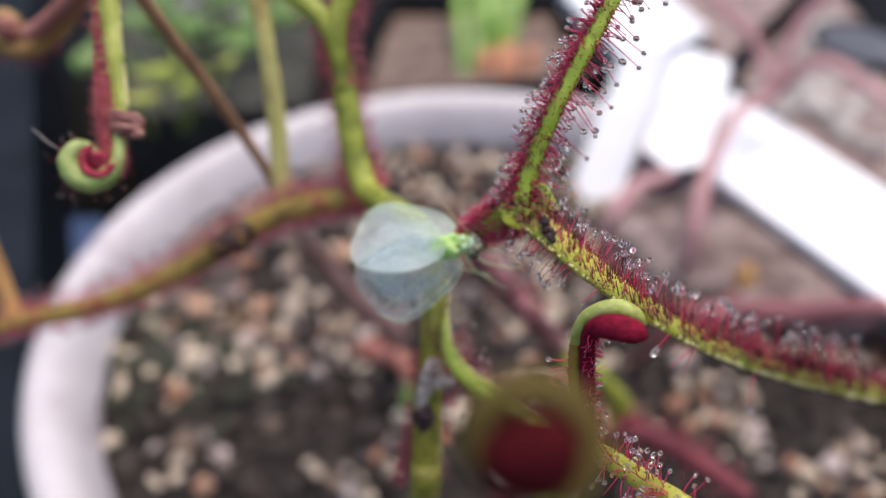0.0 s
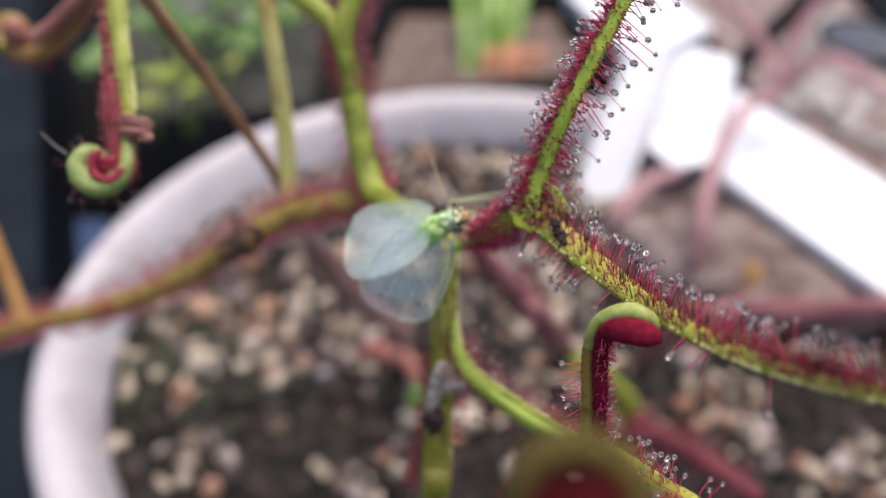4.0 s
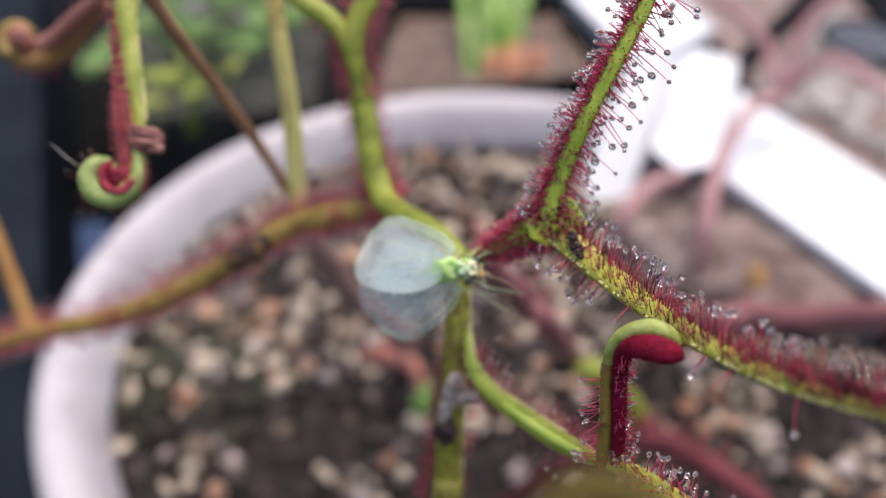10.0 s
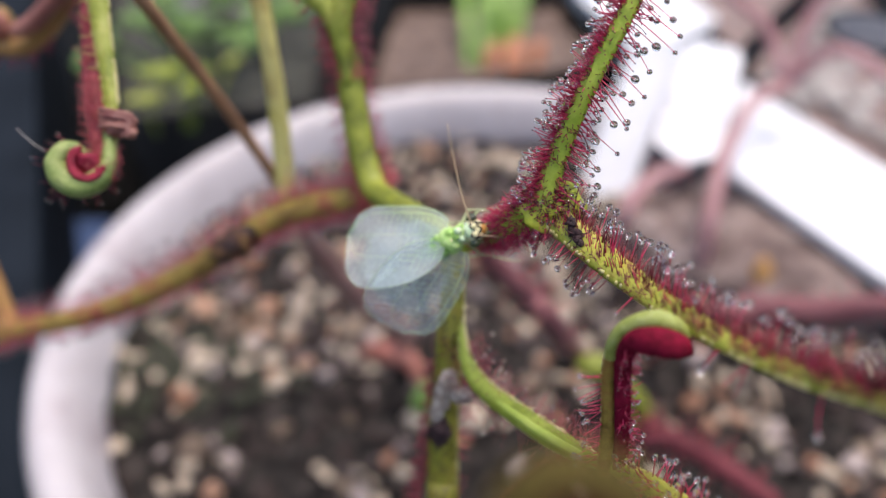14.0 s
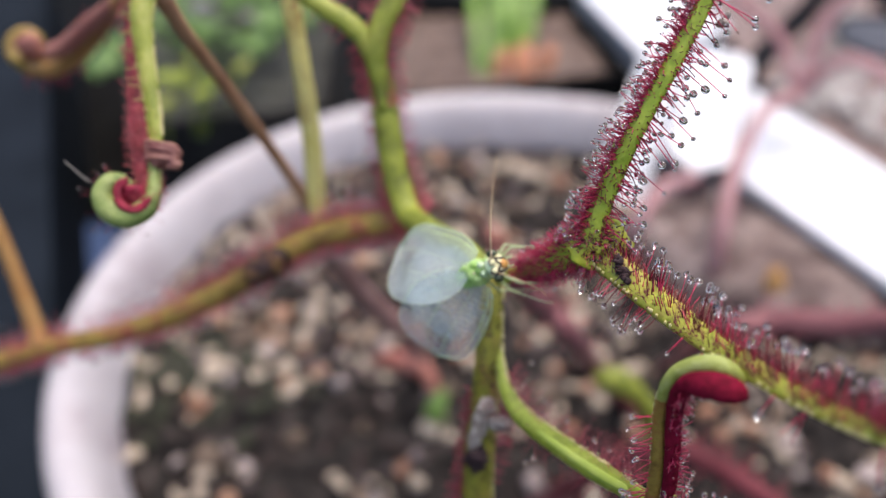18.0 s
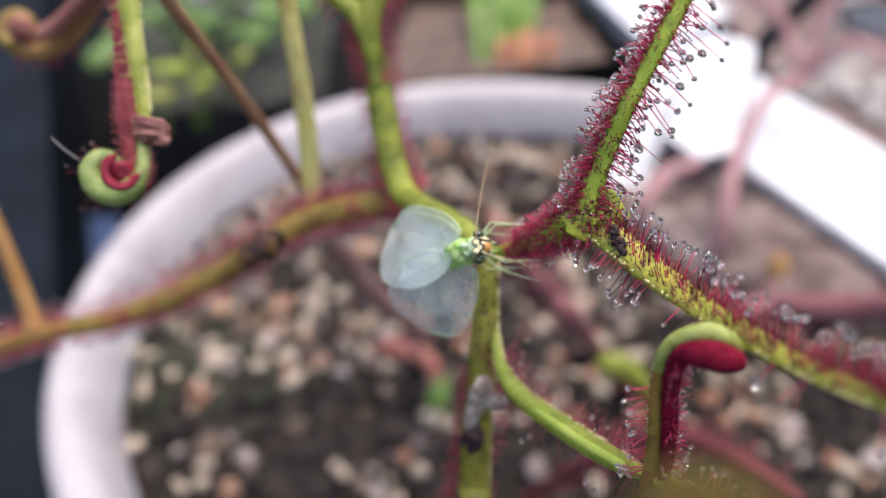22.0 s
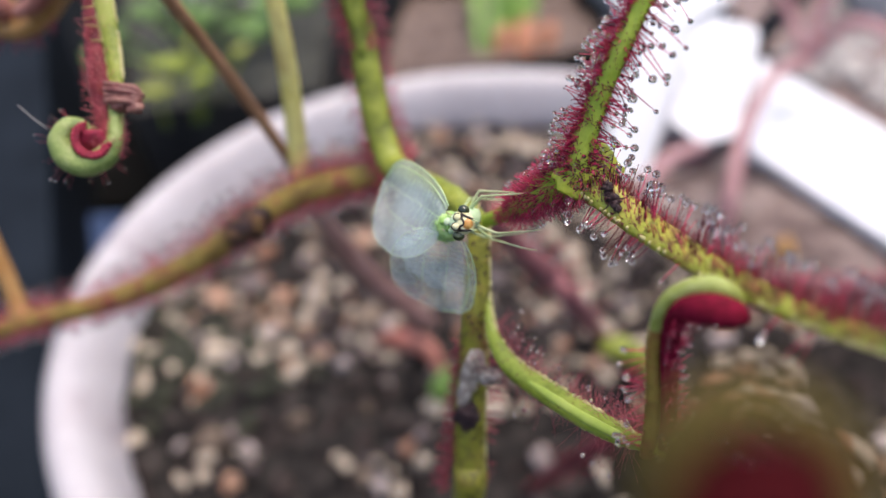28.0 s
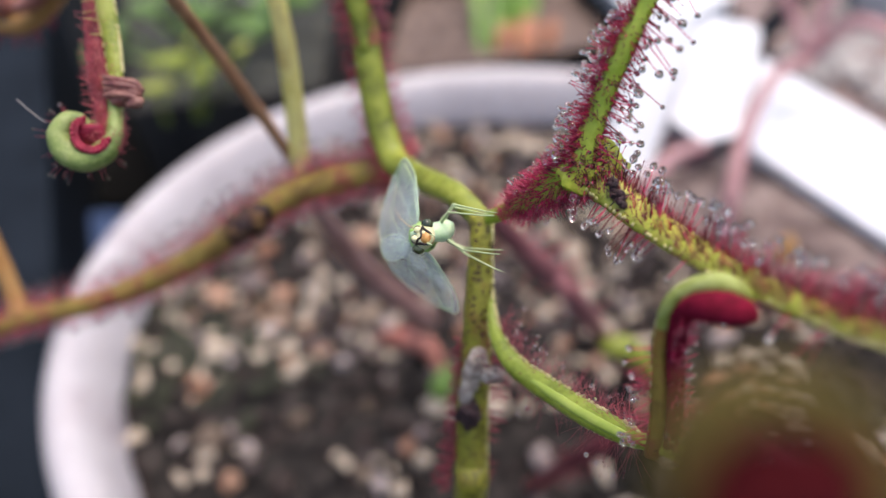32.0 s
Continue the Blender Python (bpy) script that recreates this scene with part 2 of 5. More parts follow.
VEIN = material("faint_vein", [(0.42, 0.52, 0.46), (0.52, 0.60, 0.54)], 900, 0.4, 0.1, transmit=0.5)
LEG = material("lacewing_leg", [(0.36, 0.47, 0.22), (0.50, 0.57, 0.32)], 900, 0.45, 0.1)


def clear(name, ior, tint=(1, 1, 1), rough=0.0):
    m = bpy.data.materials.new(name)
    m.use_nodes = True
    b = m.node_tree.nodes["Principled BSDF"]
    b.inputs["Base Color"].default_value = (*tint, 1)
    b.inputs["Transmission Weight"].default_value, b.inputs["IOR"].default_value, b.inputs["Roughness"].default_value = 1.0, ior, rough
    return m


DEW = clear("dew", 1.36)


def wing_film(name, milk_least, milk_more):
    """A thin milky film that lets most light straight through, with fine veins."""
    m = bpy.data.materials.new(name)
    m.use_nodes = True
    n, l = m.node_tree.nodes, m.node_tree.links
    b = n["Principled BSDF"]
    clear_way, mix = n.new("ShaderNodeBsdfTransparent"), n.new("ShaderNodeMixShader")
    co, vor, no = n.new("ShaderNodeTexCoord"), n.new("ShaderNodeTexVoronoi"), n.new("ShaderNodeTexNoise")
    vor.feature = "DISTANCE_TO_EDGE"
    vor.inputs["Scale"].default_value, no.inputs["Scale"].default_value = 1300, 350
    l.new(co.outputs["Object"], vor.inputs["Vector"])
    l.new(co.outputs["Object"], no.inputs["Vector"])
    less = n.new("ShaderNodeMath")
    less.operation = "LESS_THAN"
    l.new(vor.outputs["Distance"], less.inputs[0])
    less.inputs[1].default_value = 0.035
    cover = n.new("ShaderNodeMath")
    cover.operation = "MULTIPLY_ADD"
    l.new(no.outputs[0], cover.inputs[0])
    cover.inputs[1].default_value, cover.inputs[2].default_value = milk_more, milk_least
    most = n.new("ShaderNodeMath")
    most.operation = "MULTIPLY_ADD"
    l.new(less.outputs[0], most.inputs[0])
    most.inputs[1].default_value = 0.12
    l.new(cover.outputs[0], most.inputs[2])
    b.inputs["Base Color"].default_value = (0.80, 0.93, 0.96, 1)
    b.inputs["Roughness"].default_value = 0.25
    through_light, milk = n.new("ShaderNodeBsdfTranslucent"), n.new("ShaderNodeMixShader")
    through_light.inputs[0].default_value = (0.80, 0.93, 0.96, 1)
    milk.inputs[0].default_value = 0.5
    l.new(b.outputs[0], milk.inputs[1])
    l.new(through_light.outputs[0], milk.inputs[2])
    l.new(most.outputs[0], mix.inputs[0])
    l.new(clear_way.outputs[0], mix.inputs[1])
    l.new(milk.outputs[0], mix.inputs[2])
    l.new(mix.outputs[0], n["Material Output"].inputs[0])
    return m


WING = wing_film("wing_film", 0.17, 0.44)
WING_CLEAR = wing_film("clear_wing_film", 0.07, 0.38)

# ---- mesh helpers; places in millimetres ----
OVAL = 1.22      # the pot is that much wider to one side
ORIGIN = {}


def thing(name, at, label, category, group="", kind=""):
    """An Empty at a thing's base."""
    ob = new(name)
    ob.empty_display_size = 0.005
    ob.location = Vector(at) * MM
    ORIGIN[ob] = Vector(at)
    return tagged(ob, label, category, group, kind)


def link(name, verts, faces, mats, parent=None, label="", slots=None, smooth=True, at=None):
    """One mesh object from places in mm, under a thing or a part, or at top level."""
    base = ORIGIN[parent] if parent else Vector(at or (0, 0, 0))
    me = bpy.data.meshes.new(name)
    me.from_pydata([(Vector(v) - base) * MM for v in verts], [], faces)
    for m in mats if isinstance(mats, (list, tuple)) else [mats]:
        me.materials.append(m)
    if slots:
        me.polygons.foreach_set("material_index", slots)
    me.polygons.foreach_set("use_smooth", [smooth] * len(me.polygons))
    me.update()
    ob = new(name, me)
    if parent:
        ob.parent = parent
    else:
        ob.location = base * MM
    ORIGIN[ob] = base
    if label:
        ob["label"] = label
    return ob


def spline(points, values, per=6):
    """A smooth line through the points, with a value for each."""
    pts = [Vector(p) for p in points]
    pts = [pts[0] * 2 - pts[1]] + pts + [pts[-1] * 2 - pts[-2]]
    out = []
    for i in range(1, len(pts) - 2):
        a, b, c, d = pts[i - 1:i + 3]
        for k in range(per):
            t = k / per
            p = 0.5 * (2 * b + (c - a) * t + (2 * a - 5 * b + 4 * c - d) * t * t + (3 * b - a - 3 * c + d) * t ** 3)
            out.append((p, values[i - 1] * (1 - t) + values[i] * t))
    out.append((pts[-2], values[-1]))
    return out


def frames(line):
    """Tangent, side and face (towards VIEW) along a line."""
    out = []
    for i, (p, r) in enumerate(line):
        t = (line[min(i + 1, len(line) - 1)][0] - line[max(i - 1, 0)][0]).normalized()
        s = t.cross(VIEW)
        s = s.normalized() if s.length > 1e-4 else Vector((1, 0, 0))
        out.append((p, r, t, s, s.cross(t).normalized()))
    return out


def tube(line, segs=12, flat=1.0, ridge=0.0, rough=0.0):
    """A closed tube round a line of (place, radius)."""
    verts, faces = [], []
    fr = frames(line)
    for i, (p, r, t, s, f) in enumerate(fr):
        for k in range(segs):
            a = 2 * math.pi * k / segs
            q = r * (1 + ridge * math.cos(3 * a) + rough * noise.noise(p * 1.3 + Vector((k, 0, 0))))
            verts.append(p + s * (q * math.cos(a)) + f * (q * flat * math.sin(a)))
    for i in range(len(fr) - 1):
        for k in range(segs):
            a, b = i * segs + k, i * segs + (k + 1) % segs
            faces.append((a, b, b + segs, a + segs))
    n = len(verts)
    verts += [fr[0][0] - fr[0][2] * fr[0][1] * 0.5, fr[-1][0] + fr[-1][2] * fr[-1][1] * 0.6]
    for k in range(segs):
        faces.append((n, (k + 1) % segs, k))
        faces.append((n + 1, n - segs + k, n - segs + (k + 1) % segs))
    return verts, faces


def join(shapes):
    verts, faces = [], []
    for v, f in shapes:
        n = len(verts)
        verts += v
        faces += [tuple(i + n for i in q) for q in f]
    return verts, faces


def ball(centre, radii, segs=10, rings=7, turn=None, lump=0.0, seed=0.0):
    """A lumpy ellipsoid."""
    verts, faces = [], []
    c = Vector(centre)
    turn = turn or Matrix.Identity(3)
    for i in range(1, rings):
        th = math.pi * i / rings
        for k in range(segs):
            a = 2 * math.pi * k / segs
            u = Vector((math.sin(th) * math.cos(a), math.sin(th) * math.sin(a), math.cos(th)))
            g = 1 + lump * noise.noise(u * 1.7 + Vector((seed, seed * 2, 0)))
            verts.append(c + turn @ Vector((u.x * radii[0], u.y * radii[1], u.z * radii[2])) * g)
    top, bot = len(verts), len(verts) + 1
    verts += [c + turn @ Vector((0, 0, radii[2])), c - turn @ Vector((0, 0, radii[2]))]
    for i in range(rings - 2):
        for k in range(segs):
            a, b = i * segs + k, i * segs + (k + 1) % segs
            faces.append((a, a + segs, b + segs, b))
    for k in range(segs):
        faces.append((top, k, (k + 1) % segs))
        j = (rings - 2) * segs
        faces.append((bot, j + (k + 1) % segs, j + k))
    return verts, faces


def box(lo, hi, turn=0.0, about=None):
    c = Vector(about) if about else (Vector(lo) + Vector(hi)) / 2
    m = Matrix.Rotation(radians(turn), 3, "Z")
    v = [Vector((x, y, z)) for z in (lo[2], hi[2]) for y in (lo[1], hi[1]) for x in (lo[0], hi[0])]
    return [c + m @ (p - c) for p in v], [(0, 2, 3, 1), (4, 5, 7, 6), (0, 1, 5, 4), (2, 6, 7, 3), (0, 4, 6, 2), (1, 3, 7, 5)]


def lathe(profile, centre, segs=96):
    """A closed, slightly oval turned shape; profile: a loop of (radius, height)."""
    verts, faces, n = [], [], len(profile)
    for k in range(segs):
        a = 2 * math.pi * k / segs
        wide = OVAL if math.cos(a) > 0 else 1.0
        verts += [Vector((centre[0] + r * wide * math.cos(a), centre[1] + r * math.sin(a), z)) for r, z in profile]
    for k in range(segs):
        for i in range(n):
            j, m = (i + 1) % n, (k + 1) % segs
            faces.append((k * n + i, m * n + i, m * n + j, k * n + j))
    return verts, faces


# ---- tentacles ----
rng = random.Random(7)


def unit_tentacle(bend, knob=1.0, mat=VIVID):
    """A stalk of length 1 along z with a dark gland head, bent to x. Radii for a length of about 2 mm."""
    line = []
    for i in range(5):
        t = i / 4
        line.append((Vector((bend * t * t, 0, t)), 0.034 * (1 - 0.55 * t)))
    v1, f1 = tube(line, 5)
    v2, f2 = ball((bend, 0, 1.0), (0.034 * knob, 0.034 * knob, 0.045 * knob), 6, 4)
    verts, faces = join([(v1, f1), (v2, f2)])
    me = bpy.data.meshes.new("tentacle")
    me.from_pydata([v * MM for v in verts], [], faces)
    me.materials.append(mat)
    me.materials.append(HEAD)
    me.polygons.foreach_set("material_index", [0] * len(f1) + [1] * len(f2))
    me.polygons.foreach_set("use_smooth", [True] * len(faces))
    return me


TENTACLES = [unit_tentacle(b) for b in (-0.25, -0.1, 0.08, 0.25)]
DARK_TENTACLES = [unit_tentacle(b, 1.0, MAROON) for b in (-0.25, -0.1, 0.08, 0.25)]
WET_TENTACLES = [unit_tentacle(b, 0.55) for b in (-0.25, -0.1, 0.08, 0.25)]
DROPS = []
for squash in (1.0, 1.15, 0.9):
    vv, ff = ball((0, 0, 0), (1, 1, squash), 12, 8)
    me = bpy.data.meshes.new("dew_drop")
    me.from_pydata([v * MM for v in vv], [], ff)
    me.materials.append(DEW)
    me.polygons.foreach_set("use_smooth", [True] * len(ff))
    DROPS.append(me)


def sprout(parent, base, way, length, drop=0.0, thick=1.0, dark=False):
    """One tentacle as a part of its blade, and its drop."""
    way = way.normalized()
    q = way.to_track_quat("Z", "Y").to_matrix().to_4x4()
    k = rng.randrange(4)
    o = ORIGIN[parent]
    ob = new("tentacle", (DARK_TENTACLES if dark else WET_TENTACLES if drop else TENTACLES)[k])
    ob.parent = parent
    spin = Matrix.Rotation(rng.uniform(0, 6.28), 4, "Z")
    ob.matrix_basis = Matrix.Translation((base - o) * MM) @ q @ spin @ Matrix.Diagonal((1.6 * thick, 1.6 * thick, length, 1))
    if drop:
        bend = (-0.25, -0.1, 0.08, 0.25)[k]
        tip = base + (q @ spin).to_3x3() @ Vector((bend * 1.6 * thick, 0, length * 1.0))
        d = new("dew_drop", DROPS[rng.randrange(3)])
        d.parent = parent
        d.matrix_basis = Matrix.Translation((tip - o) * MM) @ q @ Matrix.Scale(drop * 1.08, 4)


def fringe(line, flat, count, sides, length, rise, spread=0.35, along=(0.02, 0.98), lean=0.0):
    """Bases and ways of tentacles along a blade. sides: choices of angle in degrees round the blade, from its side (0) towards the eye (90)."""
    fr = frames(line)
    out = []
    for i in range(count):
        u = rng.uniform(*along) * (len(fr) - 1)
        p, r, t, s, f = fr[int(u)]
        p2 = fr[min(int(u) + 1, len(fr) - 1)][0]
        p = p.lerp(p2, u - int(u))
        a = radians(rng.choice(sides) + rng.uniform(-rise, rise))
        way = s * math.cos(a) + f * math.sin(a)
        base = p + s * (r * 0.9 * math.cos(a)) + f * (r * 0.9 * flat * math.sin(a))
        way = way + t * (lean + rng.uniform(-spread, spread)) + Vector([rng.uniform(-spread, spread) * 0.6 for _ in range(3)])
        out.append((base, way.normalized(), rng.uniform(*length)))
    return out


def fuzz(name, rows, parent, mat, r=0.075, label=""):
    """Tentacles too blurred to tell apart, in one mesh."""
    shapes = []
    for base, way, ln in rows:
        s = way.orthogonal().normalized()
        f = way.cross(s)
        tip = base + way * ln
        ring = [base + (s * math.cos(a) + f * math.sin(a)) * r for a in (0, 2.09, 4.19)]
        ring += [tip + (s * math.cos(a) + f * math.sin(a)) * r * 0.6 for a in (0, 2.09, 4.19)]
        shapes.append((ring, [(0, 1, 4, 3), (1, 2, 5, 4), (2, 0, 3, 5), (3, 4, 5)]))
    ob = link(name, *join(shapes), mat, parent, label)
    return tagged(ob, kind="stuff")


def dew_stuff(name, rows, parent, size, share=1.0):
    shapes = [ball(b + w * ln, [rng.uniform(*size)] * 3, 7, 5) for b, w, ln in rows if rng.random() < share]
    return tagged(link(name, *join(shapes), DEW, parent), kind="stuff")


def blade(name, points, radii, mat, parent, flat=0.6, label="", per=6, segs=12, rough=0.08):
    line = spline(points, radii, per)
    ob = link(name, *tube(line, segs, flat, 0.0, rough), mat, parent, label)
    return ob, line


def spiral(start, heading, inward, radius, turns, r0, r1, steps=26):
    """A flat coil: begins at start along heading and winds towards inward."""
    h, i = Vector(heading).normalized(), Vector(inward).normalized()
    c = Vector(start) + i * radius
    line = []
    for k in range(steps + 1):
        u = k / steps
        a = 2 * math.pi * turns * u
        q = radius * (1 - 0.72 * u)
        line.append((c - i * (q * math.cos(a)) + h * (q * math.sin(a)), r0 + (r1 - r0) * u))
    return line


# ---- ground, pot, soil ----
g = 3000.0
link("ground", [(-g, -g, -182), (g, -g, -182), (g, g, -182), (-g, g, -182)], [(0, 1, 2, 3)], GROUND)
tagged(bpy.data.objects["ground"], "dark bench under the pots", "ground", kind="structure")

PC, PR = (8.6, 188.7), 140.0
pot = thing("plant_pot", (PC[0], PC[1], -182), "large rounded off-white plastic pot with a thick rolled rim", "pot")
link("pot_wall", *lathe([(118, -182), (112, -176), (119, -12), (121, -8), (131, -8), (133, -12), (122, -182)], PC), POT, pot)
link("rim", *lathe([(121.0, -7.0), (122.6, 0.5), (124.4, 6), (125.8, 9.6), (127.4, 12.9), (129.3, 15.7), (131.6, 17.7), (134.2, 18.7), (136.9, 18.3), (139.6, 16), (140, 12), (139.2, -3), (136.4, -5), (134, -4), (131.3, -7.0)], PC), POT, pot)


def soil_height(x, y):
    return 3.0 * noise.noise(Vector((x, y, 0)) * 0.02) + 2.2 * noise.noise(Vector((x, y, 5)) * 0.09) + 1.0 * noise.noise(Vector((x, y, 9)) * 0.3)


def soil_sheet(name, cx, cy, rx, ry, z, mat, rings=46, segs=120, label="", square=False):
    verts, faces = [Vector((cx, cy, z))], []
    for i in range(1, rings + 1):
        for k in range(segs):
            a = 2 * math.pi * k / segs
            q = i / rings
            if square:
                q *= min(1 / max(abs(math.cos(a)), 1e-6), 1 / max(abs(math.sin(a)), 1e-6))
            x, y = cx + rx * q * math.cos(a) * (OVAL if math.cos(a) > 0 else 1.0), cy + ry * q * math.sin(a)
            verts.append(Vector((x, y, z + soil_height(x, y))))
    for k in range(segs):
        faces.append((0, 1 + k, 1 + (k + 1) % segs))
    for i in range(rings - 1):
        for k in range(segs):
            a, b = 1 + i * segs + k, 1 + i * segs + (k + 1) % segs
            faces.append((a, a + segs, b + segs, b))
    ob = link(name, verts, faces, mat, at=(cx, cy, z))
    return tagged(ob, label, "soil", kind="structure")


soil = soil_sheet("potting_soil", PC[0], PC[1], 126.6, 126.6, -2.0, SOIL, label="dark damp compost strewn with gravel")

# ---- the forked leaf on which the lacewing sits ----
leaf = thing("forked_sundew_leaf", (-4, 78, 0), "green forked sundew leaf with red dewy tentacles, rooted in the pot", "sundew leaf")
stem, stem_full = blade("petiole", [(-4, 78, -3), (-5, 64, 40), (-4.5, 55, 90), (-2.08, 47.92, 118.34), (-1.83, 48.84, 123.23), (-1.63, 50.69, 129.20), (-1.18, 52.04, 134.43), (-0.80, 53.47, 139.15), (-0.68, 54.78, 141.89), (-0.51, 56.04, 144.58), (-0.42, 57.50, 146.27)],
    [1.3, 1.3, 1.4, 1.65, 1.6, 1.5, 1.38, 1.32, 1.15, 1.0, 1.0], STEMGREEN, leaf, 0.85)
stem_line = stem_full[20:]
rear, rear_line = blade("rear_branch", [(-0.42, 57.49, 145.93), (-2.65, 61.15, 145.97), (-5.39, 66.37, 143.68), (-7.35, 69.42, 142.68), (-8.93, 72.37, 142.31), (-10.02, 74.70, 144.28), (-10.94, 77.68, 148.53), (-11.59, 80.64, 153.52), (-12.30, 81.57, 157.65)],
    [0.95, 1.1, 1.3, 1.4, 1.55, 1.55, 1.5, 1.45, 0.5], REARGREEN, leaf, 0.8)
armul, armul_line = blade("blade_arm", [(-11.50, 78.30, 151.48), (-11.99, 80.34, 155.12), (-12.90, 81.65, 157.76), (-14.56, 82.42, 159.46), (-16.70, 83.35, 160.59), (-20.25, 84.85, 162.42), (-24.89, 86.96, 165.59)], [0.4, 1.0, 1.2, 1.15, 1.1, 1.0, 0.8], REARGREEN, leaf, 0.7)
armur, armur_line = blade("blade_arm", [(-11.38, 78.30, 151.47), (-11.87, 80.15, 154.89), (-12.00, 81.17, 157.33), (-11.30, 82.04, 159.57), (-10.17, 83.12, 161.44), (-8.33, 85.61, 164.63), (-6.50, 88.25, 168.33)], [0.4, 1.1, 1.3, 1.3, 1.3, 1.1, 0.8], REARGREEN, leaf, 0.7)
left, left_line = blade("left_branch", [(-8.90, 72.25, 141.26), (-12.54, 74.53, 138.93), (-17.04, 76.14, 136.80), (-21.65, 76.85, 134.62), (-26.73, 76.48, 131.65), (-32.34, 76.69, 127.34), (-41.31, 77.18, 121.86), (-50.86, 78.28, 117.10), (-63.09, 79.75, 112.78), (-72.66, 79.90, 108.93), (-85.70, 78.41, 103.10)],
    [1.3, 1.6, 1.7, 1.6, 1.5, 1.55, 1.5, 1.35, 1.35, 1.4, 1.2], OLIVE, leaf, 0.7)
blade("straw_stalk", [(-20.28, 78.47, 136.54), (-20.60, 80.14, 137.53), (-20.67, 83.03, 145.02), (-21.26, 86.09, 152.71), (-22.18, 89.29, 160.56), (-22.90, 91.75, 167.54)], [0.6, 1.2, 1.15, 1.1, 1.1, 0.8], STRAW, leaf, 0.6, "pale straw-coloured side arm")
blade("orange_stalk", [(-63.34, 80.12, 113.24), (-64.17, 82.02, 115.49), (-66.12, 85.90, 122.14), (-67.84, 88.89, 127.72), (-71.11, 93.81, 137.63)], [1.4, 1.3, 1.1, 1.1, 0.9], ORANGE, leaf, 0.7, "orange side arm")
mid, mid_line = blade("fork_base", [(-0.42, 57.42, 145.84), (1.73, 54.42, 149.34), (3.80, 51.12, 153.50), (5.95, 49.21, 156.78)], [0.5, 0.7, 1.2, 1.7], SPECKED, leaf, 0.5, per=8)
up, up_line = blade("blade_arm", [(5.95, 49.03, 156.57), (6.49, 49.81, 159.01), (7.78, 50.90, 162.84), (9.42, 51.99, 166.67), (11.31, 53.54, 170.04), (13.13, 55.28, 173.63), (14.38, 57.26, 176.99), (14.79, 59.17, 180.29)],
    [1.1, 0.85, 0.72, 0.66, 0.62, 0.6, 0.55, 0.5], SPECKED, leaf, 0.55, "bright green arm edged with red tentacles", per=8)
right, right_line = blade("blade_arm", [(5.81, 49.27, 156.85), (7.51, 48.29, 156.00), (10.08, 44.47, 155.69), (12.48, 38.86, 157.10), (14.31, 34.10, 159.00), (16.43, 30.05, 160.74), (18.36, 27.16, 162.36), (20.15, 24.97, 163.80), (22.85, 22.77, 165.22)],
    [0.95, 1.25, 1.05, 0.85, 0.7, 0.58, 0.5, 0.46, 0.4], YELLOW, leaf, 0.5, "yellow-green arm set with red tentacles", per=9)
web_turn = Matrix((Vector((1, 0, 0)), Vector((0, 0.643, 0.766)), VIEW)).transposed()
web = link("fork_web", *ball(Vector((6.75, 49.30, 156.90)) + VIEW * 0.24, (2.15, 1.75, 0.42), 30, 18, web_turn, 0.5, 2.0), WEBGREEN, leaf, "flat yellow-green web where the arms part")
low, low_line = blade("lower_branch", [(0.05, 54.92, 141.73), (0.20, 52.96, 140.07), (0.37, 51.02, 139.19), (0.97, 48.99, 138.96), (2.22, 47.04, 138.65), (4.39, 44.65, 138.88), (6.92, 41.52, 139.78), (8.95, 39.01, 140.93), (10.07, 36.86, 142.70)], [0.15, 0.32, 0.55, 0.74, 0.88, 0.96, 0.98, 0.85, 0.55], BRIGHT, leaf, 0.75)
blade("midrib", [(2.61, 46.04, 139.01), (4.29, 44.04, 139.39), (6.79, 40.93, 140.32), (8.67, 38.55, 141.48), (9.42, 37.70, 142.01)], [0.12, 0.34, 0.4, 0.36, 0.15], MIDRIB, leaf, 0.6, "paler rib of the lower branch")
droop, droop_line = blade("drooping_arm", [(9.81, 35.21, 143.86), (9.67, 35.74, 148.31), (9.32, 36.44, 152.19), (9.20, 36.58, 154.51), (9.36, 36.53, 155.98)], [0.55, 0.5, 0.48, 0.46, 0.4], OLIVE, leaf, 0.75)
blade("arched_back", [(9.17, 36.52, 154.59), (9.29, 36.53, 155.98), (9.77, 36.49, 157.14), (10.61, 36.25, 158.07), (11.54, 35.89, 158.54), (12.44, 35.43, 158.44), (13.01, 34.94, 158.01)], [0.4, 0.5, 0.57, 0.6, 0.6, 0.5, 0.28], ARCH, leaf, 0.75, "pale green arched back of the drooping arm")
inner, inner_line = blade("inner_face", [(10.79, 34.94, 144.28), (10.52, 35.38, 148.79), (10.13, 36.06, 152.65), (9.95, 36.13, 155.03), (10.14, 35.76, 156.74), (10.77, 35.02, 157.71), (11.70, 34.50, 158.00), (12.53, 34.20, 157.93), (12.98, 34.06, 157.75)], [0.5, 0.55, 0.56, 0.6, 0.72, 0.86, 0.9, 0.72, 0.3], WINE, leaf, 0.7, "crimson inner face of the drooping arm")
arm2, arm2_line = blade("front_arm", [(10.09, 35.58, 144.59), (12.32, 33.36, 145.49), (14.14, 30.35, 146.95), (16.09, 26.80, 148.78), (22, 24, 142), (17, 17, 148), (9, 12.5, 158), (3.4, 12.3, 168), (3.2, 12.8, 173)], [0.6, 0.8, 0.8, 0.8, 0.75, 0.7, 0.65, 0.6, 0.55], YELLOW, leaf, 0.7)
NEAR = Vector((2.93, 13.74, 174.86))
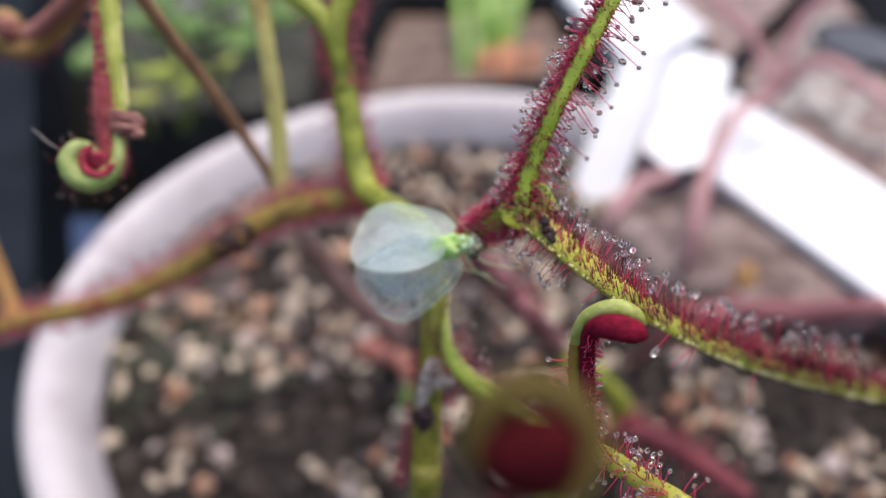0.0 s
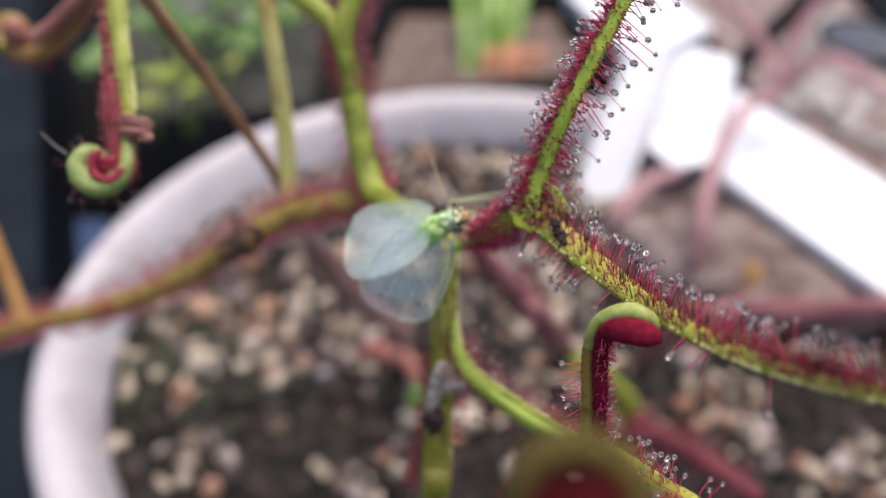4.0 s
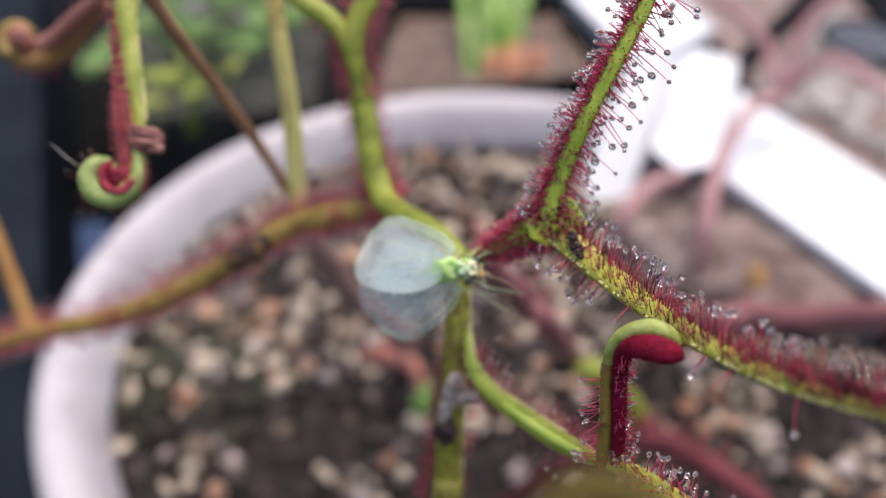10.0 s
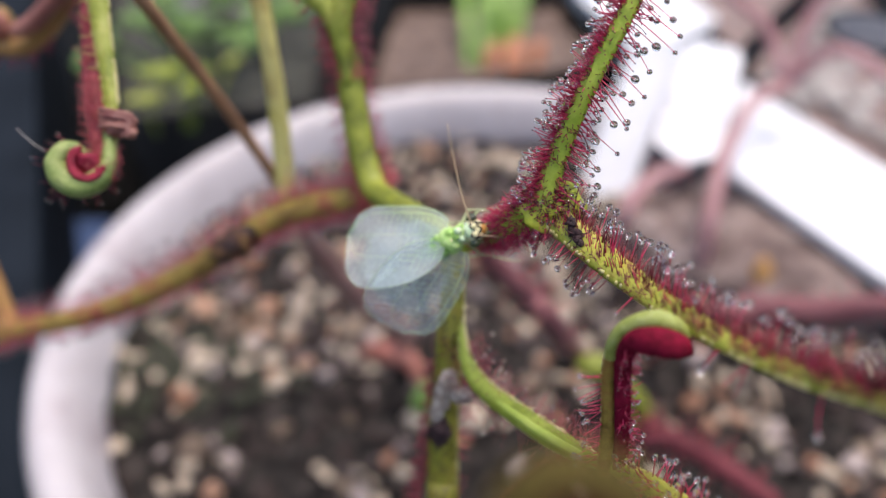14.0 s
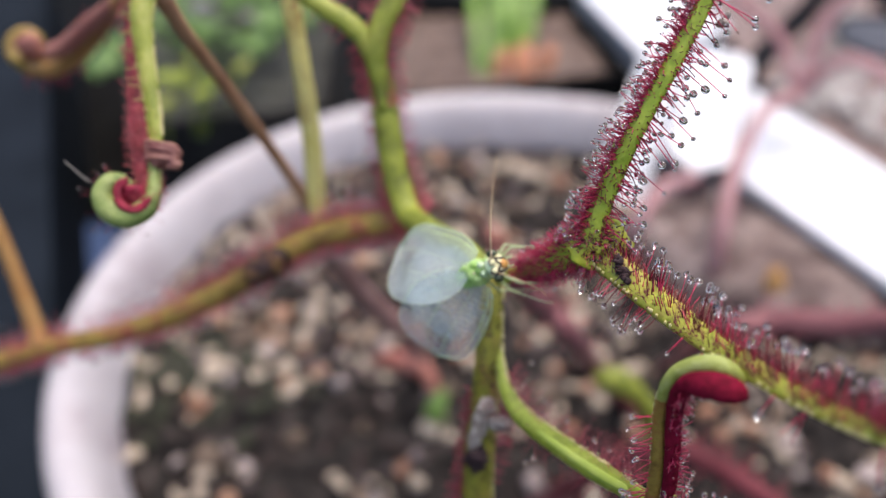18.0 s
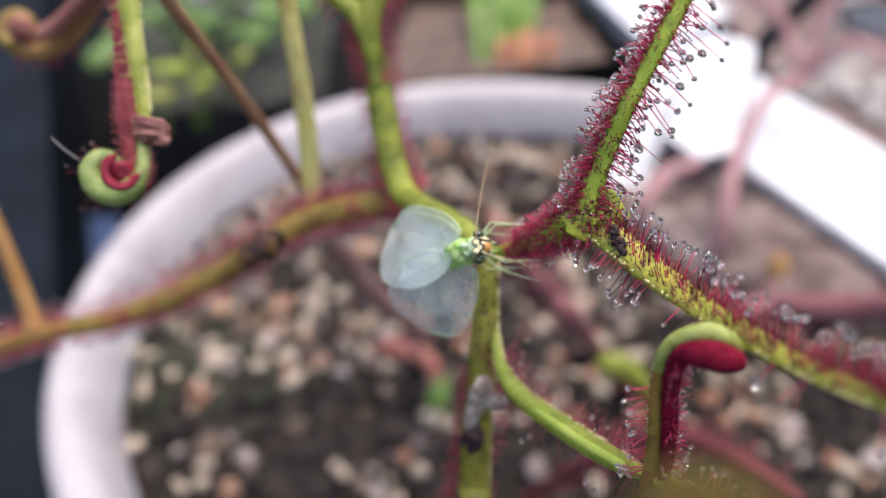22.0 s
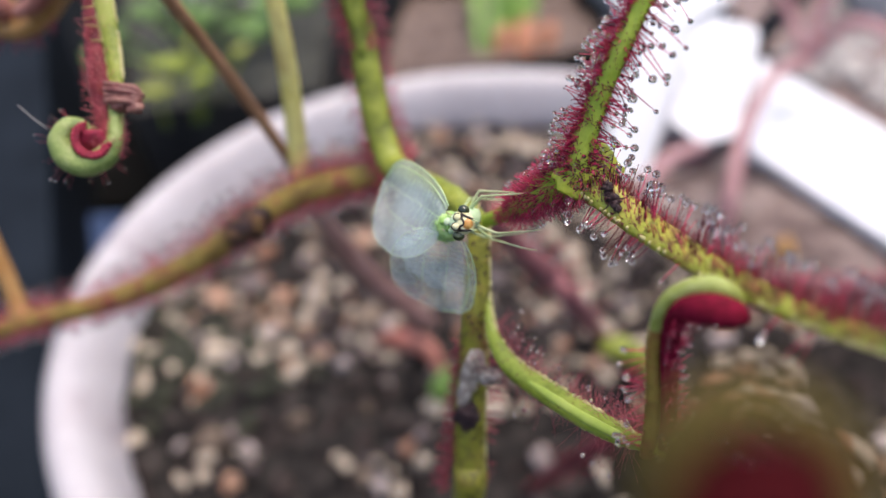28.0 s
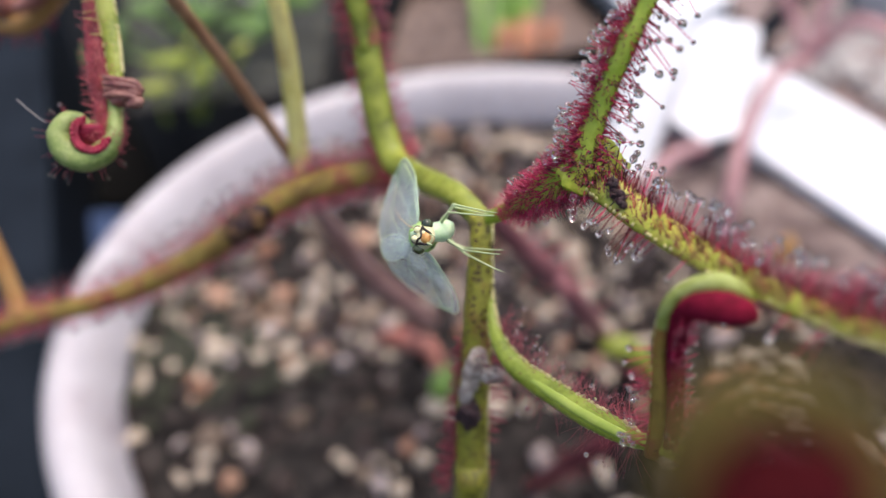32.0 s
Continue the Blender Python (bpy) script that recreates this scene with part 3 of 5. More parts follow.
near, near_line = blade("coiled_tip", [NEAR + Vector((1.75 * math.cos(a), 0, 0)) + UP * (1.75 * math.sin(a)) for a in [radians(d) for d in range(-60, 230, 29)]], [0.52] * 7 + [0.48, 0.42, 0.36], DARKOLIVE, leaf, 1.6)
link("coil_inside", *ball(NEAR - UP * 0.2 + VIEW * 0.3, (1.62, 1.2, 1.5), 16, 10, None, 0.2), DEEP, near, "dark red inside of the coiled tip")
husk_rng = random.Random(3)
husk = Vector((8.17, 46.50, 156.51))
HUSK_WAY = Vector((0.381, -0.747, -0.544))
lumps = [ball(husk + HUSK_WAY * husk_rng.uniform(-0.85, 0.75) + UP * husk_rng.uniform(-0.3, 0.32) + VIEW * husk_rng.uniform(-0.35, 0.0), (husk_rng.uniform(0.14, 0.38), 0.25, husk_rng.uniform(0.14, 0.34)), 8, 6, None, 0.9, k) for k in range(17)]
lumps += [tube(spline([husk, husk + Vector((dx * 0.6, -0.3, dz * 0.5)), husk + Vector((dx, -0.2, dz))], [0.06, 0.05, 0.03]), 5) for dx, dz in ((1.1, 0.5), (-0.9, 0.7), (0.9, -0.9), (-0.6, -0.8))]
link("brown_gnat", *join([ball((14.10, 54.34, 171.70), (0.4, 0.3, 0.34), 10, 7, None, 0.5, 3), ball((14.44, 54.66, 172.08), (0.26, 0.2, 0.3), 9, 6, None, 0.4, 5)]), PALEHUSK, leaf, "brown gnat stuck among the tentacles")
link("insect_husk", *join(lumps), DARKBIT, leaf, "dark shrivelled insect husk stuck to the arm")
blade("dark_scar", [(-24.18, 75.65, 133.53), (-25.43, 75.28, 132.99), (-26.76, 75.05, 132.14), (-28.04, 74.91, 131.40), (-29.38, 74.82, 130.41)], [0.8, 1.6, 1.72, 1.62, 0.9], SCAR, leaf, 0.75, "blackened scar", rough=0.7)
blade("pale_husk", [(-0.86, 51.16, 136.47), (-1.14, 50.41, 135.61), (-1.72, 49.89, 133.79), (-2.21, 49.41, 132.03), (-2.37, 49.34, 130.72)], [0.5, 1.0, 0.85, 0.6, 0.35], PALEHUSK, leaf, 0.6, "pale dried insect husk", rough=0.5)
link("grey_husk", *ball((0.20, 49.04, 135.51), (0.95, 0.7, 0.8), 12, 9, None, 0.9, 6), PALEHUSK, leaf, "shrivelled grey remains")
link("black_husk", *ball((-1.95, 48.95, 130.26), (1.05, 0.85, 1.5), 14, 11, None, 0.9, 9), DARKBIT, leaf, "black insect husk")

for base, way, ln in fringe(up_line, 0.55, 56, [0, 8, -12, 25], (0.8, 3.7), 14, 0.22, (0.1, 0.97), -0.35):
    sprout(up, base, way, ln, rng.choice([0, 0.16, 0.19, 0.22, 0.26]), 1.0)
for base, way, ln in fringe(up_line, 0.55, 290, [180, 165, 150, 195, 135], (0.7, 1.75), 16, 0.35, (0.02, 0.98), 0.0):
    sprout(up, base, way, ln, rng.choice([0, 0, 0, 0.15, 0.17, 0.2, 0.2]), 1.0)
for base, way, ln in fringe(up_line, 0.55, 210, [180, 170, 150, 130, 195], (0.25, 0.8), 14, 0.35):
    sprout(up, base, way, ln, 0, 1.2)
for base, way, ln in fringe(up_line, 0.55, 60, [0, 15, 30, -10], (0.6, 1.7), 14, 0.35, (0.08, 0.9), -0.2):
    sprout(up, base, way, ln, rng.choice([0, 0.13, 0.16, 0.19]), 1.1, rng.random() < 0.4)
for base, way, ln in fringe(up_line, 0.55, 60, [0, 15, 30], (0.3, 0.9), 14, 0.35):
    sprout(up, base, way, ln, 0, 1.3)
for base, way, ln in fringe(up_line, 0.55, 80, [40, 60, 130, 110], (0.25, 0.8), 15, 0.3):
    sprout(up, base, way, ln, 0, 0.8, rng.random() < 0.6)
for base, way, ln in fringe(up_line, 0.55, 110, [45, 65, 90, 115, 135], (0.2, 0.55), 15, 0.7, (0.0, 0.28)):
    sprout(up, base, way, ln, 0, 0.8, rng.random() < 0.65)
for base, way, ln in fringe(up_line, 0.55, 60, [55, 90, 125], (0.2, 0.5), 15, 0.9, (0.28, 0.98), -0.6):
    sprout(up, base, way, ln, 0, 0.75, True)
for base, way, ln in fringe(right_line, 0.5, 135, [165, 150, 180, 140], (1.0, 2.4), 14, 0.22, (0.11, 0.9), -0.1):
    near_share = min(1.0, (base - Vector((0, 0, 193.7))).dot(-VIEW) / 58) ** 1.2
    sprout(right, base, way + UP * 0.7, ln, rng.choice([0, 0.20, 0.23, 0.26, 0.30]) * near_share, 0.85, rng.random() < 0.5)
for base, way, ln in fringe(right_line, 0.5, 330, [70, 90, 105, 120, 135, 150, 165], (0.45, 1.15), 9, 0.16, (0.03, 0.99), -0.1):
    sprout(right, base, way * 0.35 + UP * 0.9, ln, 0, 0.95, rng.random() < 0.55)
for base, way, ln in fringe(right_line, 0.5, 60, [30, 45, 60], (0.2, 0.45), 9, 0.2, (0.0, 0.5), -0.1):
    sprout(right, base, way + UP * 0.6, ln, 0, 0.8, True)
for k in range(120):
    a, q = rng.uniform(0, 6.28), rng.uniform(0.2, 1.7)
    sprout(web, Vector((6.85, 49.30, 156.90)) + Vector((q * math.cos(a), 0, 0)) + UP * (q * math.sin(a)) + VIEW * (0.72 - 0.13 * q), VIEW + Vector((0.7 * math.cos(a), 0, 0)) + UP * (0.7 * math.sin(a)), rng.uniform(0.2, 0.7), 0.14 if k % 6 == 0 else 0, 0.9, k % 3 > 0)
for base, way, ln in fringe(right_line, 0.5, 30, [0, 10, -15, 25], (0.9, 2.4), 12, 0.2, (0.05, 0.28), -0.2):
    sprout(right, base, way - UP * 0.45, ln, rng.choice([0, 0.17, 0.2, 0.22, 0.25]), 0.85, rng.random() < 0.5)
for base, way, ln in fringe(right_line, 0.5, 11, [0, 10, -15], (1.0, 2.2), 12, 0.2, (0.28, 0.75), -0.2):
    sprout(right, base, way - UP * 0.35, ln, rng.choice([0, 0.17, 0.2, 0.23]), 0.9)
for base, way, ln in fringe(mid_line, 0.6, 300, [0, 45, 135, 180, 160, 20, 0, 180], (0.3, 1.35), 18, 0.8, (0.38, 1.0), 0.0):
    sprout(mid, base, way, ln, 0.13 if rng.random() < 0.09 else 0, 0.95)
fuzz("tentacle_fuzz", fringe(mid_line, 0.6, 760, [0, 15, 30, 150, 180, 165, -20, 200], (0.2, 1.25), 16, 0.9, (0.36, 1.0)), mid, VIVID, 0.03)
fuzz("tentacle_fuzz", fringe(mid_line, 0.6, 260, [50, 75, 100, 130], (0.12, 0.45), 20, 0.9, (0.36, 1.0)), mid, MAROON, 0.032)
fuzz("tentacle_fuzz", fringe(mid_line, 0.6, 520, [40, 60, 80, 100, 120, 140], (0.2, 0.7), 20, 0.9, (0.25, 0.9)), mid, VIVID, 0.032)
fuzz("tentacle_fuzz", fringe(up_line, 0.55, 900, [180, 170, 155, 140, 195], (0.2, 0.9), 14, 0.4, (0.0, 0.98)), up, VIVID, 0.03)
fuzz("tentacle_fuzz", [(b, (w * 0.4 + UP * 0.8).normalized(), ln) for b, w, ln in fringe(right_line, 0.5, 620, [60, 75, 90, 115, 135, 150, 170], (0.3, 0.9), 14, 0.25, (0.02, 0.98), -0.1)], right, BROWNRED, 0.034)
fuzz("tentacle_fuzz", fringe(right_line, 0.5, 500, [180, 170, 155, 195], (0.3, 1.1), 14, 0.35, (0.04, 0.98), -0.1), right, MAROON, 0.028)
fuzz("tentacle_fringe", fringe(rear_line, 0.8, 650, [0, 10, 180, 170], (0.5, 2.1), 15, 0.35, (0.4, 1.0)), rear, HAIR, 0.042)
fuzz("tentacle_fringe", fringe(armur_line, 0.7, 180, [0, 10, 180], (1.2, 2.5), 15, 0.3), armur, HAIR, 0.05)
fuzz("tentacle_fringe", fringe(armul_line, 0.7, 60, [0, 180], (1.0, 2.0), 15, 0.3), armul, HAIR)
rows = fringe(left_line, 0.7, 1700, [0, 15, 180, 165, 170, 150], (0.5, 2.3), 18, 0.4)
fuzz("tentacle_fringe", rows, left, HAIR, 0.042)
rows += fringe(left_line, 0.7, 500, [0, 8, -12], (1.2, 3.8), 14, 0.35, (0.12, 0.85))
fuzz("tentacle_fringe", rows[1700:], left, HAIR, 0.025)
dew_stuff("dew_film", rows, left, (0.12, 0.22), 0.4)
fuzz("tentacle_fringe", fringe(spline([(-3.07, 47.52, 119.88), (-1.35, 50.93, 127.99), (-0.71, 52.80, 136.28)], [1.5, 1.35, 1.1]), 0.8, 320, [180, 170, 165, 0, 150], (0.8, 1.9), 15, 0.35), stem, HAIR)
rows = fringe(low_line, 0.8, 560, [180, 165, 150, 180, 195, 0, 15], (0.4, 2.8), 20, 0.9, (0.2, 0.97))
fuzz("tentacle_fringe", rows, low, HAIR, 0.014)
dew_stuff("dew_film", rows, low, (0.13, 0.22), 0.06)
tagged(link("gland_speckle", *join([ball(b + w * ln, [rng.uniform(0.06, 0.11)] * 3, 6, 4) for b, w, ln in rows if rng.random() < 0.22]), HEAD, low), kind="stuff")
for base, way, ln in fringe(droop_line, 0.75, 46, [0, 20, 180, 160], (0.9, 2.0), 15, 0.4, (0.0, 0.6)):
    sprout(droop, base, way, ln, rng.choice([0, 0, 0.14, 0.18]), 0.8)
for base, way, ln in fringe(arm2_line, 0.7, 130, [0, 180, 165, 90, 120], (0.9, 1.8), 20, 0.4, (0.05, 0.5)):
    sprout(arm2, base, way, ln, rng.choice([0, 0.15, 0.2, 0.22]), 0.9)

for base, way, ln in fringe(inner_line, 0.7, 130, [0, 0, 20, 60, 100], (0.2, 0.7), 20, 0.5, (0.03, 0.5)):
    sprout(inner, base, way, ln, 0.09 if rng.random() < 0.3 else 0, 0.9)
for host, path, count, sides, size in ((low, low_line, 80, [172], 0.2), (low, low_line, 60, [2], 0.12), (stem, stem_line, 60, [12], 0.22), (stem, stem_line, 60, [180], 0.11), (rear, rear_line, 150, [0, 180], 0.12), (right, right_line, 70, [24], 0.13), (droop, droop_line, 40, [0, 180], 0.1)):
    rows = fringe(path, 0.8, count, sides, (0.1, 0.22), 6, 0.2, (0.06, 0.96))
    tagged(link("edge_beading", *join([ball(b, (size, size, size * 1.25), 6, 4, None, 0.4, k) for k, (b, w, ln) in enumerate(rows)]), BEAD, host), kind="stuff")

# ---- the leaf with the coiled tip on a brown stalk ----
coil_leaf = thing("coiled_sundew_leaf", (-20, 190, -2), "sundew leaf on a brown stalk with a tightly coiled green tip", "sundew leaf")
blade("stalk_foot", [(-20, 190, -4), (-11.56, 144.38, 42.18), (-21.80, 124.05, 78.62), (-24.18, 101.37, 112.26), (-23.64, 88.11, 131.85)],
      [1.9, 2.6, 2.3, 1.5, 0.85], DUSTY, coil_leaf, 0.9, "dusty pink foot of the stalk")
blade("stalk", [(-23.60, 88.42, 131.22), (-23.65, 87.04, 133.61), (-26.09, 84.58, 142.82), (-28.66, 80.70, 153.36), (-30.31, 76.70, 161.74), (-30.93, 75.00, 165.78), (-31.69, 75.62, 167.53)],
      [0.8, 0.8, 0.72, 0.72, 0.75, 0.9, 1.0], BROWN, coil_leaf, 0.9)
ax = Vector((1, 0, 0))
arm, arm_line = blade("hanging_arm", [(-31.69, 75.80, 167.75), (-32.33, 73.03, 165.46), (-32.00, 70.25, 162.64), (-31.33, 67.48, 159.85), (-30.84, 64.92, 157.30), (-30.83, 62.72, 155.19), (-30.97, 60.79, 153.90)], [1.35, 1.15, 0.9, 0.74, 0.66, 0.64, 0.66], GREEN, coil_leaf, 0.6)
back, back_line = blade("red_edge", [(-33.18, 75.42, 167.38), (-33.42, 72.28, 164.05), (-32.98, 68.68, 160.47), (-32.39, 65.11, 157.23), (-31.74, 62.57, 155.18), (-31.18, 60.51, 153.70), (-31.47, 59.41, 153.04)], [0.4, 0.6, 0.8, 0.95, 0.95, 0.75, 0.45], REDEDGE, coil_leaf, 0.7, "dull red edge")
hub_c = Vector((-32.52, 59.52, 154.12))
coil_line = spline([(-30.74, 63.05, 156.02), (-30.59, 61.81, 154.88), (-30.64, 60.40, 153.70), (-31.28, 59.28, 152.89), (-32.78, 58.59, 152.58), (-34.19, 58.95, 153.20), (-34.65, 59.84, 154.24), (-33.95, 60.54, 155.04), (-32.87, 60.58, 155.05), (-32.29, 60.28, 154.54)], [0.55, 0.6, 0.75, 0.92, 1.05, 1.1, 1.05, 0.85, 0.5, 0.2], 6)
link("coil", *tube(coil_line, 16, 1.15, 0.0, 0.05), COILGREEN, coil_leaf, "tight green coil")
lining = spline([(-32.50, 60.36, 155.25), (-32.95, 59.92, 155.21), (-33.11, 59.37, 154.89), (-33.07, 58.93, 154.37), (-32.74, 58.59, 153.96), (-32.21, 58.42, 153.60), (-31.58, 58.47, 153.49), (-31.03, 58.82, 153.57), (-30.67, 59.40, 153.93)], [0.2, 0.3, 0.34, 0.36, 0.36, 0.36, 0.36, 0.34, 0.3], 4)
link("coil_lining", *join([tube(lining, 10, 0.9), ball(hub_c - VIEW * 0.5 + Vector((0.35, 0, 0)), (1.5, 0.5, 1.35), 14, 9, None, 0.3)] + [ball(p + VIEW * 0.2 + (hub_c - p).normalized() * (0.3 * (k % 2) - 0.1), (0.24, 0.24, 0.24), 8, 6, None, 0.5, k) for k, (p, r) in enumerate(lining)]), CRIMSON, coil_leaf, "crimson scalloped lining of the coil")
cap_at = Vector((-29.65, 62.58, 156.55))
strands = [tube(spline([cap_at + Vector((-1.5, 0, 0.3)) + UP * (0.9 - k * 0.5), cap_at + Vector((-0.3, 0, 0)) + UP * (0.85 - k * 0.42) + VIEW * (0.3 + 0.2 * (k % 2)), cap_at + Vector((1.0, 0, 0)) + UP * (0.55 - k * 0.4) + VIEW * 0.2, cap_at + Vector((1.6 - 0.15 * k, 0, -0.2)) + UP * (0.1 - k * 0.35)], [0.25, 0.34, 0.3, 0.2]), 8, 1.0, 0.0, 0.3) for k in range(4)]
strands += [ball(cap_at + Vector((0.9, 0, 0)) - UP * 0.9, (0.8, 0.6, 0.55), 9, 6, None, 0.6, 2), ball(cap_at + Vector((-0.4, 0, 0)) - UP * 0.7, (0.9, 0.6, 0.5), 9, 6, None, 0.6, 5)]
link("shrivelled_cap", *join(strands), SHED, coil_leaf, "brown shrivelled scrap clinging to the arm")
fuzz("tentacle_fringe", fringe(back_line, 0.7, 900, [180, 170, 190, 160, 120, 90, 60], (0.3, 1.3), 15, 0.4), back, HAIR, 0.04)
fuzz("tentacle_fringe", fringe(arm_line, 0.6, 60, [0, 10], (0.6, 1.3), 15, 0.35), arm, STRAW)
for host, path, sides in ((arm, arm_line, [0]), (arm, arm_line, [180])):
    rows = fringe(path, 0.6, 70, sides, (0.1, 0.2), 6, 0.2)
    tagged(link("edge_beading", *join([ball(b, (0.19, 0.19, 0.25), 6, 4, None, 0.4, k) for k, (b, w, ln) in enumerate(rows)]), BEAD, host), kind="stuff")
coil_hairs = fringe(coil_line, 1.2, 70, [0, 180, 0], (0.4, 1.1), 20, 0.4, (0.25, 0.8))
fuzz("coil_fringe", [(b, (b - (hub_c)).normalized() + w * 0.3, l) for b, w, l in coil_hairs], coil_leaf, HAIR, 0.02)
dew_stuff("coil_dew", [(b, ((b - (hub_c)).normalized() + w * 0.3), l) for b, w, l in coil_hairs], coil_leaf, (0.06, 0.11), 0.6)
blade("bristle", [(-35.54, 60.15, 155.16), (-36.55, 60.42, 155.99), (-37.65, 60.89, 157.06)], [0.03, 0.045, 0.03], GREYBIT, coil_leaf, 1.0, "pale bristle")
arm, arm_line = blade("far_arm", [(-31.69, 75.62, 167.53), (-37.75, 84.47, 162.91), (-46.35, 95.12, 155.38), (-53.74, 99.59, 148.57), (-59.28, 102.08, 145.47), (-63.24, 103.50, 145.14)], [1.0, 1.2, 1.5, 1.6, 1.6, 1.5], ORANGE, coil_leaf, 0.7)
blade("far_edge", [(-41.22, 88.92, 160.13), (-48.17, 94.66, 154.83), (-53.64, 97.91, 150.61), (-57.66, 99.60, 148.58)], [0.8, 1.2, 1.3, 1.0], CORAL, coil_leaf, 0.7, "coral-red edge")
line = spiral((-62.99, 103.50, 145.14), (-1, 0, 0), UP, 2.5, 1.1, 1.25, 0.8)
link("far_coil", *tube(line, 14, 1.4), OLIVE, coil_leaf, "coiled tip with a rust-red heart")
link("far_coil_heart", *ball((-61.26, 102.65, 148.17), (2.0, 1.2, 1.9), 12, 8, None, 0.3), CORAL, coil_leaf, "rust-red heart of the coil")
fuzz("tentacle_fringe", fringe(arm_line, 0.7, 90, [0, 180, 170], (1.0, 2.2), 15, 0.4), arm, HAIR)

# ---- gravel and bark on the soil ----
def stone_mesh(seed, mat, lump=0.95):
    v, f = ball((0, 0, 0), (1, 1, 1), 9, 6, None, lump, seed * 1.37 + 0.4)
    me = bpy.data.meshes.new("stone")
    me.from_pydata([p * MM for p in v], [], f)
    me.materials.append(mat)
    me.polygons.foreach_set("use_smooth", [True] * len(f))
    return me


STONES = [stone_mesh(i, STONE) for i in range(6)] + [stone_mesh(i + 60, GREYSTONE) for i in range(3)] + [stone_mesh(i + 20, RUST) for i in range(2)] + [stone_mesh(i + 40, BARK, 0.8) for i in range(3)]
spots = []
rock_rng = random.Random(11)
while len(spots) < 330:
    x, y = rock_rng.uniform(-115, 155), rock_rng.uniform(112, 305)
    r = rock_rng.choice([1.8, 2.2, 2.8, 3.4, 4.2, 5.4])
    if math.hypot((x - PC[0]) / (OVAL if x > PC[0] else 1.0), y - PC[1]) < 120 - r and rock_rng.random() < (1.0 if noise.noise(Vector((x, y, 3)) * 0.05) > (0.3 if math.hypot((x + 28) / 56, (y - 137) / 30) < 1 else 0.05 if x > 30 and y < 178 else -0.12 if y < 172 else -0.22) else 0.12) and all(math.hypot(x - a, y - b) > 0.78 * (r + c) for a, b, c in spots):
        spots.append((x, y, r))
for x, y, r in spots:
    ob = new("stone", rock_rng.choice(STONES))
    ob.parent = soil
    o = ORIGIN[soil]
    ob.matrix_basis = Matrix.Translation((Vector((x, y, -2 + soil_height(x, y) + r * 0.25)) - o) * MM) @ Euler([rock_rng.uniform(0, 6.28) for _ in range(3)]).to_matrix().to_4x4() @ Matrix.Diagonal((r, r * rock_rng.uniform(0.55, 1.0), r * rock_rng.uniform(0.45, 0.85), 1))
for mat, many in ((STONE, 620), (GREYSTONE, 480), (RUST, 150)):
    shapes = []
    for i in range(many):
        a, q = rock_rng.uniform(0, 6.28), 122 * math.sqrt(rock_rng.random())
        x, y = PC[0] + q * math.cos(a) * (OVAL if math.cos(a) > 0 else 1.0), PC[1] + q * math.sin(a)
        r = rock_rng.uniform(1.0, 2.6)
        if noise.noise(Vector((x, y, 3)) * 0.05) > (0.24 if math.hypot((x + 28) / 56, (y - 137) / 30) < 1 else 0.0 if x > 30 and y < 178 else -0.2 if y < 172 else -0.3):
            shapes.append(ball((x, y, -2 + soil_height(x, y) + r * 0.3), (r * 1.2, r, r * 0.8), 7, 5, Euler((0.3, 0.2, rock_rng.uniform(0, 6))).to_matrix(), 0.8, i))
    tagged(link("fine_gravel", *join(shapes), mat, soil), kind="stuff")
shapes = []
for i in range(700):
    a, q = rock_rng.uniform(0, 6.28), 124 * math.sqrt(rock_rng.random())
    x, y = PC[0] + q * math.cos(a) * (OVAL if math.cos(a) > 0 else 1.0), PC[1] + q * math.sin(a)
    r = rock_rng.uniform(0.9, 2.2)
    shapes.append(ball((x, y, -2 + soil_height(x, y) + r * 0.3), (r * 1.4, r, r * 0.8), 6, 4, Euler((0.3, 0.2, rock_rng.uniform(0, 6))).to_matrix(), 0.7, i))
tagged(link("bark_chips", *join(shapes), BARK, soil), kind="stuff")

# ---- the lacewing ----
lace = thing("green_lacewing", (0, 0, 0), "pale green lacewing with milky net-veined wings clinging to the leaf", "insect")


def segment(name, rings, mat, parent, label="", segs=14):
    """A body part from rings of (x, half width, half height, z)."""
    verts, faces = [], []
    for x, w, h, z in rings:
        for k in range(segs):
            a = 2 * math.pi * k / segs
            verts.append(Vector((x, w * math.cos(a), z + h * math.sin(a))))
    for i in range(len(rings) - 1):
        for k in range(segs):
            a, b = i * segs + k, i * segs + (k + 1) % segs
            faces.append((a, b, b + segs, a + segs))
    faces += [tuple(range(segs - 1, -1, -1)), tuple(range(len(verts) - segs, len(verts)))]
    return link(name, verts, faces, mat, parent, label)


segment("thorax", [(-1.9, 0.5, 0.5, 0), (-1.5, 1.0, 0.9, 0.05), (-0.8, 1.2, 1.1, 0.1), (-0.25, 0.95, 0.9, 0.1), (0.0, 1.15, 1.05, 0.12), (0.65, 1.2, 1.1, 0.1), (1.1, 0.85, 0.8, 0.05), (1.25, 0.84, 0.7, 0.02), (1.8, 0.86, 0.62, 0), (2.15, 0.55, 0.45, 0)], BODY, lace)
segment("abdomen", [(-1.3, 0.4, 0.4, -0.1)] + [(-1.3 - 0.22 * i, 0.55 + 0.07 * (i % 2) - 0.012 * i, 0.52 + 0.06 * (i % 2) - 0.012 * i, -0.1 - 0.12 * i) for i in range(1, 17)] + [(-5.1, 0.15, 0.15, -2.15)], PALE, lace)
